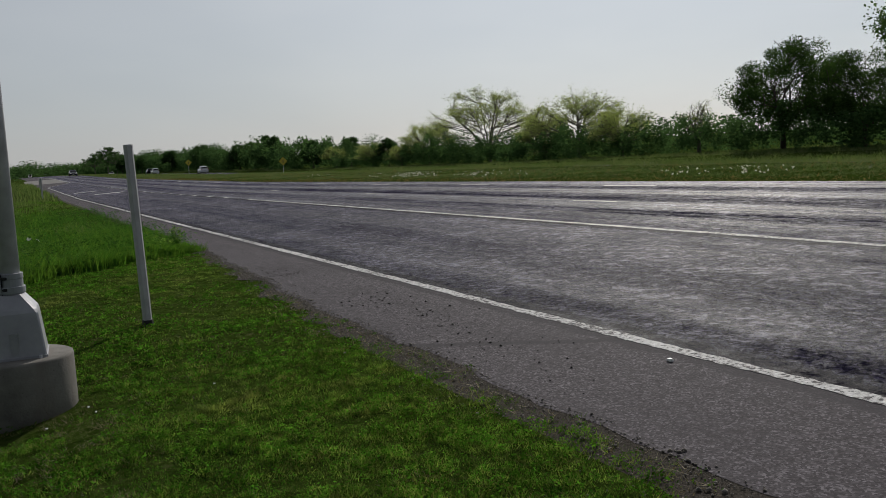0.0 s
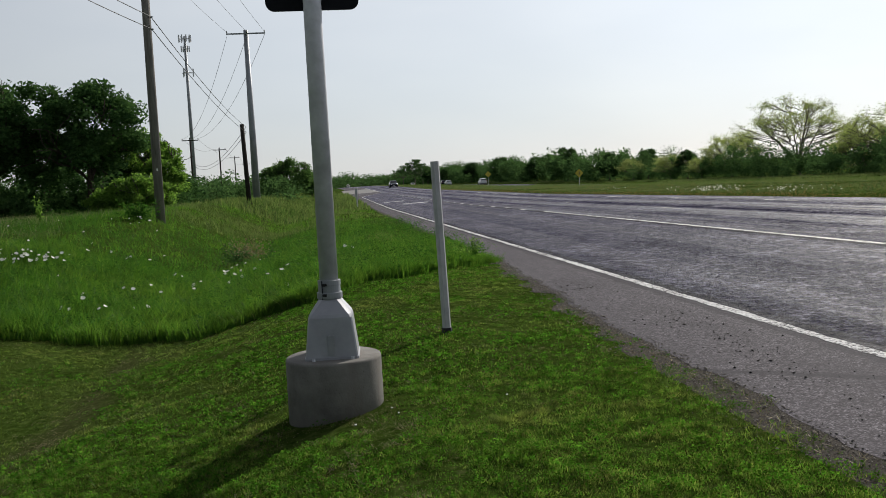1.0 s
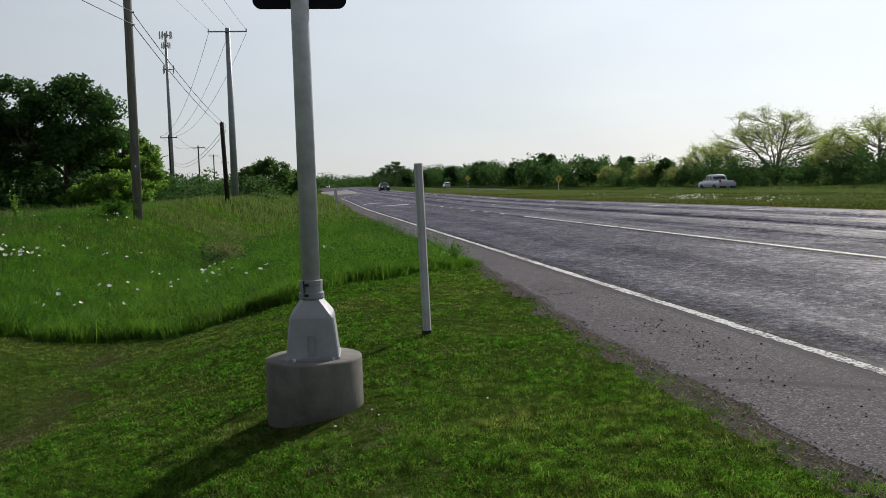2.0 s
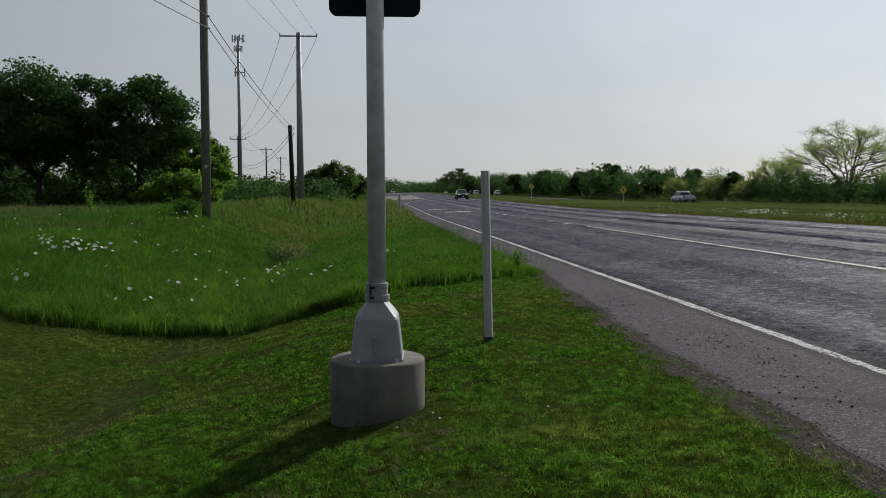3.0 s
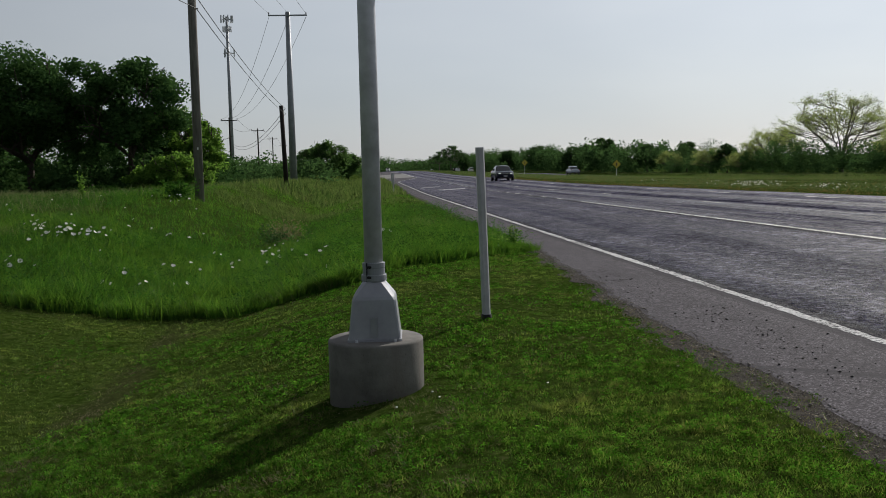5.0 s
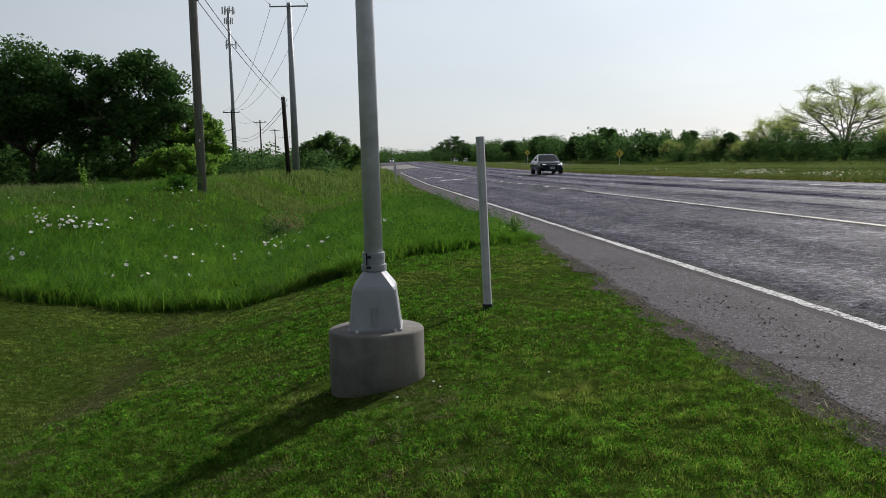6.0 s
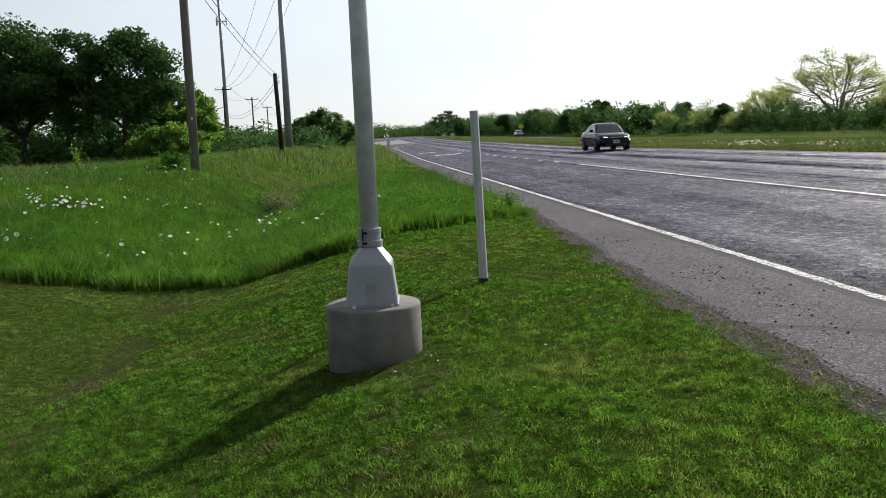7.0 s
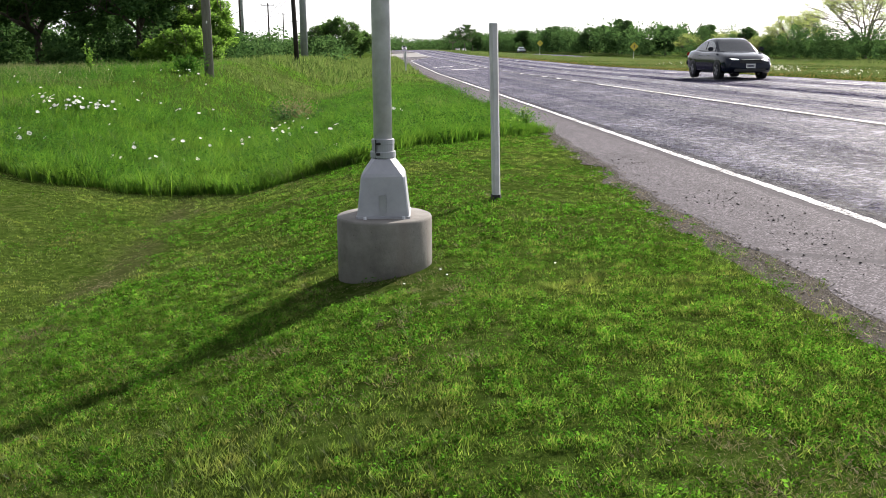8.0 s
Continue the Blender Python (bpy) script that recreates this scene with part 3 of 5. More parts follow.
def lawn():
    for k, (n, x0, x1, y0, y1, w, s) in enumerate(((56000, -3.4, 2.6, 1.6, 6.2, 0.0066, 0.017), (60000, -7, 2.8, 6.2, 16.0, 0.0105, 0.026), (9000, -14, -6.5, 6, 16, 0.016, 0.04), (9000, -5, 2.5, -3, 1.6, 0.01, 0.025))):
        x, y, r = scatter(n, x0, x1, y0, y1, 20 + k)
        bare = vnoise(x, y, 0.28, 7) * 0.45 + vnoise(x, y, 1.1, 8) * 0.55
        ditch = np.exp(-((x + 2.08 + 0.035 * y) / 0.3) ** 2) * (0.35 + 0.65 * vnoise(x, y, 0.45, 17))
        edge = ragged_edge(y) - x
        keep = (edge > 0.02 + (0.24 + 0.3 * smooth(9, 5, y)) * r.rand(n) ** 1.5) & (y < mown_edge(x) + 0.35) & (bare - 0.22 * ditch > 0.03 + 0.16 * r.rand(n))
        keep &= vnoise(x, y, 0.11 if k != 1 else 0.16, 18) + 0.3 * r.rand(n) > 0.21
        x, y, bare = x[keep], y[keep], bare[keep]
        lush = vnoise(x, y, 0.22, 13) * 0.25 + vnoise(x, y, 0.55, 11) * 0.4 + vnoise(x, y, 1.5, 12) * 0.35
        gap = vnoise(x, y, 0.11 if k != 1 else 0.16, 18)
        kind = r.rand(len(x)) * 0.35
        dry = bare - 0.4 * ditch[keep] + kind < 0.48
        clover = ~dry & (lush + kind + 0.14 * smooth(-2.5, 0.5, x) > (0.69 if k == 0 else 0.78))
        for name, pick, mat, per, hh, ww, lean, label in (
                ("mown_grass", ~dry, M_LAWN, 6, 0.95, 1.0, 0.8, "short mown green grass of the verge"),
                ("dry_grass", dry, M_STRAW, 6, 0.6, 0.8, 1.8, "dry straw among the mown grass")):
            bx, by, way = tufts(x[pick], y[pick], per, s, r)
            size = np.repeat(r.uniform(0.6, 1.2, pick.sum()) * ((0.35 + 1.25 * gap[pick]) if k == 0 else (0.65 + 0.75 * gap[pick])), per)
            blades(name, bx, by, (0.03 + 0.018 * np.repeat(bare[pick], per)) * size * hh * np.interp(by, [3.5, 8.0], [0.95, 0.65]), w * ww, lean, mat, 30 + 3 * k, label=label, way=way)
        per = 6
        bx, by, way = tufts(x[clover], y[clover], per, s * 1.1, r)
        size = np.repeat(r.uniform(0.6, 1.3, clover.sum()) * (0.45 + 1.1 * gap[clover]), per)
        c = np.stack([bx, by, land_z(bx, by) + r.uniform(0.006, 0.034, len(bx)) * size * np.interp(by, [3.5, 8.0], [0.95, 0.65])], 1)
        V, F = leaves(c, w * 0.85 * np.minimum(size, 1.35), 35 + k, 0.5)
        tagged(new("clover_turf", np_mesh("clover_turf", V, F, M_CLOVER)), "bright green clover and broad-leaved turf", "clover", kind="stuff")


def tall_grass():
    x, y, r = scatter(22000, -9, 2.8, 12, 23, 60)
    d = y - mown_edge(x)
    keep = (d > 0.15) & (x < ragged_edge(y) - 0.05) & (r.rand(len(x)) < np.clip(1.3 - d / 10, 0.4, 1))
    x, y, d = x[keep], y[keep], d[keep]
    h = (0.15 + 0.1 * smooth(0, 0.4, d) + 0.3 * vnoise(x, y, 0.45, 61) * vnoise(x, y, 1.6, 59)) * (0.5 + 0.5 * smooth(2.6, 1.9, x)) * r.uniform(0.7, 1.2, len(x))
    olive = vnoise(x, y, 1.2, 58) + 0.3 * r.rand(len(x)) > 0.95
    for mat, pick, label in ((M_TALL, ~olive, "tall bright green unmown grass beyond the mown verge"), (M_FIELD, olive, "paler seeding grass mixed into the tall grass")):
        bx, by, way = tufts(x[pick], y[pick], 7, 0.05, r)
        blades("tall_grass", bx, by, np.repeat(h[pick] * 0.82, 7), 0.011, 0.7, mat, 62, True, label, way=way)
    x, y, r = scatter(6000, -9, 2.6, 0, 1, 54)
    y = mown_edge(x) + 0.28 + 0.5 * y + 0.12 * vnoise(x, y * 0 + 3, 0.3, 51)
    keep = x < ragged_edge(y) - 0.05
    x, y = x[keep], y[keep]
    h = (0.1 + 0.17 * vnoise(x, y, 0.35, 53)) * (0.5 + 0.5 * smooth(2.6, 1.9, x))
    bx, by, way = tufts(x, y, 6, 0.035, r)
    blades("tall_grass", bx, by, np.repeat(h, 6), 0.012, 0.75, M_TALL, 52, True, "upright fringe of tall grass along the mown edge", way=way)
    x, y, r = scatter(21000, -26, 2.8, 20, 60, 63)
    keep = (x < ragged_edge(y) - 0.1) & (r.rand(len(x)) < 1.2 - y / 75)
    x, y = x[keep], y[keep]
    h = (0.2 + 0.32 * vnoise(x, y, 1.3, 64) * vnoise(x, y, 4.0, 57)) * (0.5 + 0.5 * smooth(2.6, 0.5, x)) * r.uniform(0.7, 1.2, len(x))
    olive = vnoise(x, y, 2.6, 56) * 0.8 + 0.25 * r.rand(len(x)) + 0.35 * smooth(-5, -14, x) + 0.2 * smooth(30, 50, y) > 0.72
    for mat, pick, label in ((M_TALL, ~olive, "tall green grass along the ditch"), (M_FIELD, olive, "paler seeding grass along the ditch")):
        bx, by, way = tufts(x[pick], y[pick], 6, 0.12, r)
        blades("tall_grass", bx, by, np.repeat(h[pick] * 0.8, 6), 0.022, 0.8, mat, 65, False, label, way=way)
    x, y, r = scatter(52000, -75, -5, 14, 80, 66)
    keep = (y > mown_edge(x)) & (x < -7 - 4 * r.rand(len(x)))
    blades("meadow_grass", x[keep], y[keep], 0.3 + 0.15 * vnoise(x[keep], y[keep], 5, 68), 0.03, 0.6, M_MEADOW, 67, False, "pale seeding meadow grass of the open field")
    x, y, r = scatter(60000, -45, 3.4, 58, 180, 69)
    keep = (x < ragged_edge(y) - 0.2) & ~((y > 148) & (x > 0.5))
    x, y = x[keep], y[keep]
    blades("tall_grass", x, y, 0.25 + 0.35 * vnoise(x, y, 5, 55), 0.09, 0.5, M_FIELD, 70, False, "far olive-green roadside grass")
    # broad-leaved weeds among the grass
    x, y, r = scatter(13000, -10, 2.6, 12.0, 34, 81)
    keep = (y > mown_edge(x) + 0.15) & (x < ragged_edge(y) - 0.15) & (vnoise(x, y, 1.1, 82) > 0.36) & (r.rand(len(x)) < 1.25 - (y - 12) / 26)
    x, y = x[keep], y[keep]
    c = np.repeat(np.stack([x, y, land_z(x, y)], 1), 10, 0)
    tops = np.repeat(0.2 + 0.24 * vnoise(x, y, 0.6, 84), 10)
    c += np.stack([r.normal(0, 0.08, len(c)), r.normal(0, 0.08, len(c)), tops * r.uniform(0.3, 1.05, len(c))], 1)
    V, F = leaves(c, np.full(len(c), 0.017), 83, 0.5)
    tagged(new("meadow_weeds", np_mesh("meadow_weeds", V, F, M_WEEDS)), "low broad-leaved weeds among the tall grass", "weeds", kind="stuff")


def median_grass():
    x, y, r = scatter(125000, MEDIAN + 0.02, 36, 2, 130, 71)
    keep = r.rand(len(x)) < np.clip(1.25 - (x - MEDIAN) / 22, 0.2, 1)
    x, y = x[keep], y[keep]
    strip = smooth(16.4, 14.6, x)
    dry = np.random.RandomState(72).rand(len(x)) < 0.06 + 0.9 * smooth(15.6, 14.4, x) * (0.35 + 1.1 * vnoise(x, y, 5, 73)) + 0.75 * strip * vnoise(x, y, 5, 73)
    h = (0.12 + 0.1 * vnoise(x, y, 3, 74)) * (0.45 + 0.55 * smooth(14.3, 16.5, x))
    blades("median_grass", x[~dry], y[~dry], h[~dry] * 0.55, 0.022, 2.0, M_MEDIAN, 75, label="green grass of the median strip")
    blades("dry_median_grass", x[dry], y[dry], h[dry] * 0.7, 0.024, 1.8, M_RUST, 76, label="reddish dry grass along the pavement edge")
    x, y, r = scatter(60000, MEDIAN + 0.2, 60, 100, 360, 77)
    blades("median_grass", x, y, 0.16, 0.1, 1.5, M_MEDIAN, 78, label="far green grass of the median strip")
    x, y, r = scatter(40000, 44, 60, 0, 130, 79)
    blades("verge_grass", x, y, 0.2, 0.08, 1.3, M_MEDIAN, 80, label="green grass below the far trees")
    x, y, r = scatter(26000, 31, 35.4, 15, 150, 85)
    blades("median_grass", x, y, 0.34 * smooth(30.5, 34, x) + 0.04, 0.05, 0.7, M_MEDIAN, 86, label="unmown grass along the far carriageway")


lawn()
tall_grass()
median_grass()


def stones(name, spots, material, label, seed):
    """Loose crumbs, each a squashed, rough octahedron."""
    r = np.random.RandomState(seed)
    o = np.array([(1, 0, 0), (-1, 0, 0), (0, 1, 0), (0, -1, 0), (0, 0, 1), (0, 0, -0.4)], float)
    f = np.array([(0, 2, 4), (2, 1, 4), (1, 3, 4), (3, 0, 4), (2, 0, 5), (1, 2, 5), (3, 1, 5), (0, 3, 5)])
    V, F = [], []
    for i, (x, y, z, s) in enumerate(spots):
        V.append(o * s * r.uniform(0.6, 1.2, (6, 1)) * [1, 1, 0.7] + [x, y, z])
        F.append(f + 6 * i)
    return tagged(new(name, np_mesh(name, np.concatenate(V), np.concatenate(F), material)), label, "gravel", kind="stuff")


def loose_gravel():
    r = np.random.RandomState(90)
    spots = []
    for k in range(4200):
        y = r.uniform(2.5, 17)
        x = float(ragged_edge(y)) - abs(r.normal(0, 0.13 if y > 8 else 0.2)) + 0.06
        s = r.uniform(0.003, 0.009) if r.rand() < 0.93 else r.uniform(0.01, 0.017)
        spots.append((x, y, max(float(road_z(x, y)), float(land_z(x, y))) + s * 0.2, s))
    stones("verge_grit", spots, M_PEBBLE, "brown and pale grit along the pavement edge", 91)
    y = r.uniform(2.6, 9.5, 900)
    x = ragged_edge(y) - 0.05 - np.abs(r.normal(0, 0.14, 900))
    blades("dry_grass", x, y, np.full(900, 0.02), 0.006, 3.5, M_STRAW, 93, label="dry straw lying on the bare strip beside the pavement", z=np.maximum(road_z(x, y), land_z(x, y)) + 0.006)
    spots = []
    for k in range(430):
        c = ((2.75, 9.4), (2.95, 8.0), (2.95, 7.0), (3.0, 6.2), (2.8, 5.2), (2.9, 11))[k % 6]
        x, y = c[0] + r.normal(0, 0.2), c[1] + r.normal(0, 0.75)
        if not ragged(y) + 0.08 < x < EDGE - 0.1:
            continue
        s = r.uniform(0.0035, 0.009) if r.rand() < 0.8 else r.uniform(0.009, 0.018)
        spots.append((x, y, float(road_z(x, y)) + s * 0.3, s))
    stones("asphalt_crumbs", spots, M_STONE, "loose black asphalt crumbs on the shoulder", 92)


loose_gravel()


# ---- the sign post on its concrete footing ----
def sign_post():
    x0, y0 = -0.01, 5.86
    post = new("sign_post")
    post.matrix_world = pose(x0, y0, 0)
    tagged(post, "aluminium sign post on a round concrete footing in the grass", "sign post")
    bm = bmesh.new()
    ring = lambda r, z: [(r * math.cos(k * math.tau / 48), r * math.sin(k * math.tau / 48), z) for k in range(48)]
    loft(bm, [ring(0.303, -0.5), ring(0.303, 0.27), ring(0.299, 0.283), ring(0.288, 0.288)])
    part("footing", bm, M_CONCRETE, post, "round grey cast concrete footing, stained", True)
    turn = radians(-3)

    def square(h, z, cut):
        p = [(h, -h + cut), (h, h - cut), (h - cut, h), (-h + cut, h), (-h, h - cut), (-h, -h + cut), (-h + cut, -h), (h - cut, -h)]
        return [(a * math.cos(turn) - b * math.sin(turn), a * math.sin(turn) + b * math.cos(turn), z) for a, b in p]

    bm = bmesh.new()
    loft(bm, [square(0.168, 0.286, 0.012), square(0.168, 0.302, 0.012), square(0.162, 0.304, 0.008), square(0.136, 0.545, 0.011),
              square(0.129, 0.565, 0.016), square(0.08, 0.635, 0.022), square(0.07, 0.65, 0.024)])
    base = part("pedestal", bm, M_ALU, post, "flared square cast aluminium pedestal")
    bm = bmesh.new()
    box(bm, 0.0, -0.157, 0.375, 0.045, 0.012, 0.13, 0.004, Matrix.Rotation(turn, 4, "Z"))
    part("access_cover", bm, M_ALU, base, "narrow cast cover strip")
    for a in (-0.12, 0.12):
        bm = bmesh.new()
        bmesh.ops.create_cone(bm, cap_ends=True, segments=6, radius1=0.011, radius2=0.011, depth=0.016, matrix=Matrix.Translation((a, -0.175, 0.296)))
        part("bolt", bm, M_GALV, base)
    circ = lambda r, z, n=28: [(r * math.cos(k * math.tau / n), r * math.sin(k * math.tau / n), z) for k in range(n)]
    bm = bmesh.new()
    loft(bm, [circ(0.066, 0.64), circ(0.07, 0.645), circ(0.07, 0.735), circ(0.072, 0.74), circ(0.072, 0.768), circ(0.066, 0.77), circ(0.05, 0.77)])
    collar = part("collar", bm, M_STEEL, post, "two-part clamp collar with bolts", False)
    bm = bmesh.new()
    loft(bm, [circ(0.079, 0.655), circ(0.08, 0.658), circ(0.08, 0.69), circ(0.079, 0.693)])
    part("clamp_band", bm, M_STEEL, collar)
    for z in (0.68, 0.745):
        bm = bmesh.new()
        box(bm, -0.03, -0.074, z, 0.03, 0.014, 0.016, 0.003)
        part("clamp_bolt", bm, M_RUBBER, collar, "dark clamp bolt")
    bm = bmesh.new()
    box(bm, -0.045, -0.058, 0.707, 0.006, 0.014, 0.125)
    part("clamp_slit", bm, M_BLACK, collar)
    bm = bmesh.new()
    tube(bm, [(0, 0, 0.7), (0, 0, 2.4), (0, 0, 4.6)], [0.0585, 0.056, 0.053], 28)
    part("pole", bm, M_GALV, post, "round galvanised steel pole", True)
    # dark panel on the far side of the pole
    bm = bmesh.new()
    w, z0, z1, r = 0.29, 2.46, 3.55, 0.055
    outline = []
    for cx, cz, a0 in ((w - r, z0 + r, -90), (w - r, z1 - r, 0), (-w + r, z1 - r, 90), (-w + r, z0 + r, 180)):
        outline += [(cx + r * math.cos(radians(a0 + k * 15)), cz + r * math.sin(radians(a0 + k * 15))) for k in range(7)]
    loft(bm, [[(a, 0.085, c) for a, c in outline], [(a, 0.10, c) for a, c in outline]])
    panel = part("sign_panel", bm, M_BLACK, post, "black rounded sign panel with a white dash")
    bm = bmesh.new()
    box(bm, -0.1, 0.083, 2.59, 0.062, 0.004, 0.016)
    part("white_dash", bm, M_WHITE, panel)
    bm = bmesh.new()
    box(bm, 0.075, 0.083, 2.59, 0.025, 0.004, 0.016)
    part("white_dash", bm, M_WHITE, panel)
    for z in (2.9, 3.3):
        bm = bmesh.new()
        box(bm, 0, 0.07, z, 0.14, 0.03, 0.04, 0.004)
        part("bracket", bm, M_GALV, panel)
    return post


sign_post()


def marker_post(x, y, height=1.5, width=0.092, lean=(0, 0), label="slim white marker post with a dark foot in the grass"):
    z = float(land_z(x, y))
    ob = new("marker_post")
    ob.matrix_world = pose(x, y, z, lean[0], lean[1], 12)
    tagged(ob, label, "marker post", "roadside marker posts")
    bm = bmesh.new()
    h = width / 2
    sec = [(-h, -0.016), (-h * 0.55, -0.034), (h * 0.55, -0.034), (h, -0.016), (h, 0.016), (h * 0.5, 0.03), (-h * 0.5, 0.03), (-h, 0.016)]
    loft(bm, [[(a, b, z) for a, b in sec] for z in (0.05, height - 0.01)] + [[(a * 0.96, b * 0.9, height) for a, b in sec]])
    part("post", bm, M_WHITEPOST, ob)
    bm = bmesh.new()
    loft(bm, [[(a * 1.15, b * 1.5, z) for a, b in sec] for z in (-0.1, 0.055)])
    part("foot", bm, M_RUBBER, ob, "dark rubber foot")
    return ob


marker_post(0.965, 7.93, 1.5, 0.068, (1.5, -1.9))
marker_post(1.75, 66, 1.4, 0.1)
marker_post(2.2, 88, 1.3, 0.1)


# ---- trees ----
def limbs(seed, height, spread, trunk, forks, levels, lean=0.0, rise=0.55, girth=None, wander=0.25):
    """Tapered trunk and limbs: polylines with radii, and the places of the twigs."""
    r = random.Random(seed)
    lines, tips = [], []
    girth = girth or height * 0.03

    def grow(p, d, length, rad, level):
        pts, rads = [p], [rad]
        n = 5 if level < 2 else 4
        for k in range(n):
            d = (d + Vector((r.gauss(0, wander), r.gauss(0, wander), r.gauss(0.06, wander * 0.7)))).normalized()
            p = p + d * (length / n)
            pts.append(p)
            rads.append(rad * (1 - 0.6 * (k + 1) / n))
            if level >= 2:
                tips.append(tuple(p))
            if level < levels and k >= 1:
                for _ in range(1 if level else 0):
                    side = Vector((r.gauss(0, 1), r.gauss(0, 1), r.gauss(0.25, 0.5))).normalized()
                    grow(p, (d * 0.55 + side * 0.8).normalized(), length * r.uniform(0.45, 0.7), rads[-1] * 0.65, level + 1)
        lines.append((pts, rads))
        tips.append(tuple(p))

    top = Vector((lean, 0, trunk))
    lines.append(([Vector((0, 0, -0.3)), Vector((lean * 0.4, 0, trunk * 0.5)), top], [girth * 1.25, girth, girth * 0.85]))
    for k in range(forks):
        a = k * math.tau / forks + r.uniform(-0.5, 0.5)
        out = Vector((math.cos(a) * spread, math.sin(a) * spread, (height - trunk) * rise * r.uniform(0.8, 1.5)))
        grow(top - Vector((0, 0, r.uniform(0, trunk * 0.25))), out.normalized(), out.length * r.uniform(0.75, 1.0), girth * 0.6, 1)
    tips = np.array(tips)
    reach = np.percentile(np.abs(tips[:, :2]), 97)
    crown = np.percentile(tips[:, 2], 98) - trunk
    sx, sz = spread / reach, (height - trunk) / crown
    fit_ = lambda p: Vector((p[0] * sx, p[1] * sx, p[2] if p[2] < trunk else trunk + (p[2] - trunk) * sz))
    lines = [([fit_(p) for p in pts], rads) for pts, rads in lines]
    tips = np.stack([tips[:, 0] * sx, tips[:, 1] * sx, np.where(tips[:, 2] < trunk, tips[:, 2], trunk + (tips[:, 2] - trunk) * sz)], 1)
    return lines, tips


def tree(name, seed, height, spread, trunk, leaf_mat, bark, leaf, count, clumps, label, category="tree", forks=5, levels=3, sparse=False, low=0.3, rise=0.55, girth=None, lean=0.0, sides=6):
    """One tree with its trunk and crown, standing at the origin."""
    ob = tagged(new(name), label, category)
    lines, tips = limbs(seed, height * (1.0 if sparse else 0.86), spread * (1.0 if sparse else 0.8), trunk, forks, levels, lean, rise, girth)
    bm = bmesh.new()
    for pts, rads in lines:
        tube(bm, pts, [max(q, 0.026) for q in rads], sides if rads[0] > 0.06 else 4, False)
    part("trunk", bm, bark, ob, "", True)
    r = np.random.RandomState(seed + 5)
    if sparse:
        high = tips[tips[:, 2] > low * height]
        pick = high[r.randint(0, len(high), count)]
        c = pick + r.normal(0, spread * 0.07, (count, 3))
    else:
        u = r.normal(size=(clumps, 3))
        u /= np.linalg.norm(u, axis=1)[:, None]
        rad = r.uniform(0.45, 1.0, clumps)[:, None] ** 0.6
        lump = u * rad * [spread * 0.82, spread * 0.82, (height - low * height) / 2 - spread * 0.16]
        lump[:, 2] += height * (1 + low) / 2
        lump[:, :2] *= r.uniform(0.75, 1.15, (clumps, 1))
        size = spread * r.uniform(0.13, 0.33, clumps)
        k = r.randint(0, clumps, count)
        v = r.normal(size=(count, 3))
        v /= np.linalg.norm(v, axis=1)[:, None]
        c = lump[k] + v * (size[k] * r.uniform(0.35, 1.05, count))[:, None] * [1, 1, 0.75]
    V, F = leaves(c, np.full(len(c), leaf), seed + 9)
    me = np_mesh("crown", V, F, leaf_mat)
    crown = new("crown", me)
    crown.parent = ob
    return ob


def stand(ob, x, y, turn=0.0, size=1.0, first=False, wide=1.0):
    m = pose(x, y, float(land_z(x, y)) - 0.05, 0, 0, turn) @ Matrix.Diagonal((size * wide, size * wide, size, 1))
    if first:
        ob.matrix_world = m
        return ob
    m0 = ob.matrix_world.copy()
    ob.matrix_world = Matrix()
    c = copy_thing(ob, m)
    ob.matrix_world = m0
    return c


def polar(az, d):
    return d * math.sin(radians(az)), d * math.cos(radians(az))


def woods(name, spots, leaf, per, material, label, seed, category="trees"):
    """A thicket: spots of (x, y, height, radius), each a heap of leaf clumps down to the ground."""
    r = np.random.RandomState(seed)
    C = []
    for x, y, h, rad in spots:
        n = int(per * rad * h / 8) + 12
        k = max(4, int(rad * h / 1.6))
        u = r.normal(size=(k, 3))
        u /= np.linalg.norm(u, axis=1)[:, None]
        lump = u * r.uniform(0.5, 1.0, (k, 1)) * [rad, rad, h * 0.5] + [x, y, h * 0.5 + float(land_z(x, y))]
        j = r.randint(0, k, n)
        v = r.normal(size=(n, 3))
        v /= np.linalg.norm(v, axis=1)[:, None]
        C.append(lump[j] + v * r.uniform(0.4, 1.0, (n, 1)) * rad * 0.38)
    C = np.concatenate(C)
    V, F = leaves(C, np.full(len(C), leaf), seed + 1)
    return tagged(new(name, np_mesh(name, V, F, material)), label, category, kind="stuff")


# the dark oaks beyond the field
oak_a = tree("oak_tree", 3, 10.2, 5.4, 2.4, M_OAK, M_BARK, 0.135, 27000, 60, "broad dark evergreen oak at the edge of the field", "tree", 6, 3, low=0.26)
oak_b = tree("oak_tree", 8, 9.6, 4.6, 2.6, M_OAK, M_BARK, 0.135, 24000, 50, "broad dark evergreen oak at the edge of the field", "tree", 5, 3, low=0.27)
for k, (ob, az, d, turn, s) in enumerate(((oak_a, -19.3, 64, 0, 0.93), (oak_b, -13.9, 63, 60, 0.95), (oak_b, -23.6, 66, 200, 0.95), (oak_a, -27.5, 60, 120, 0.9),
                                          (oak_a, -21.0, 80, 250, 0.85), (oak_b, -11.9, 70, 310, 0.66), (oak_a, -33, 62, 30, 1.0), (oak_b, -16.2, 76, 20, 0.7))):
    tagged(stand(ob, *polar(az, d), turn, s, k < 2), group="field oaks")
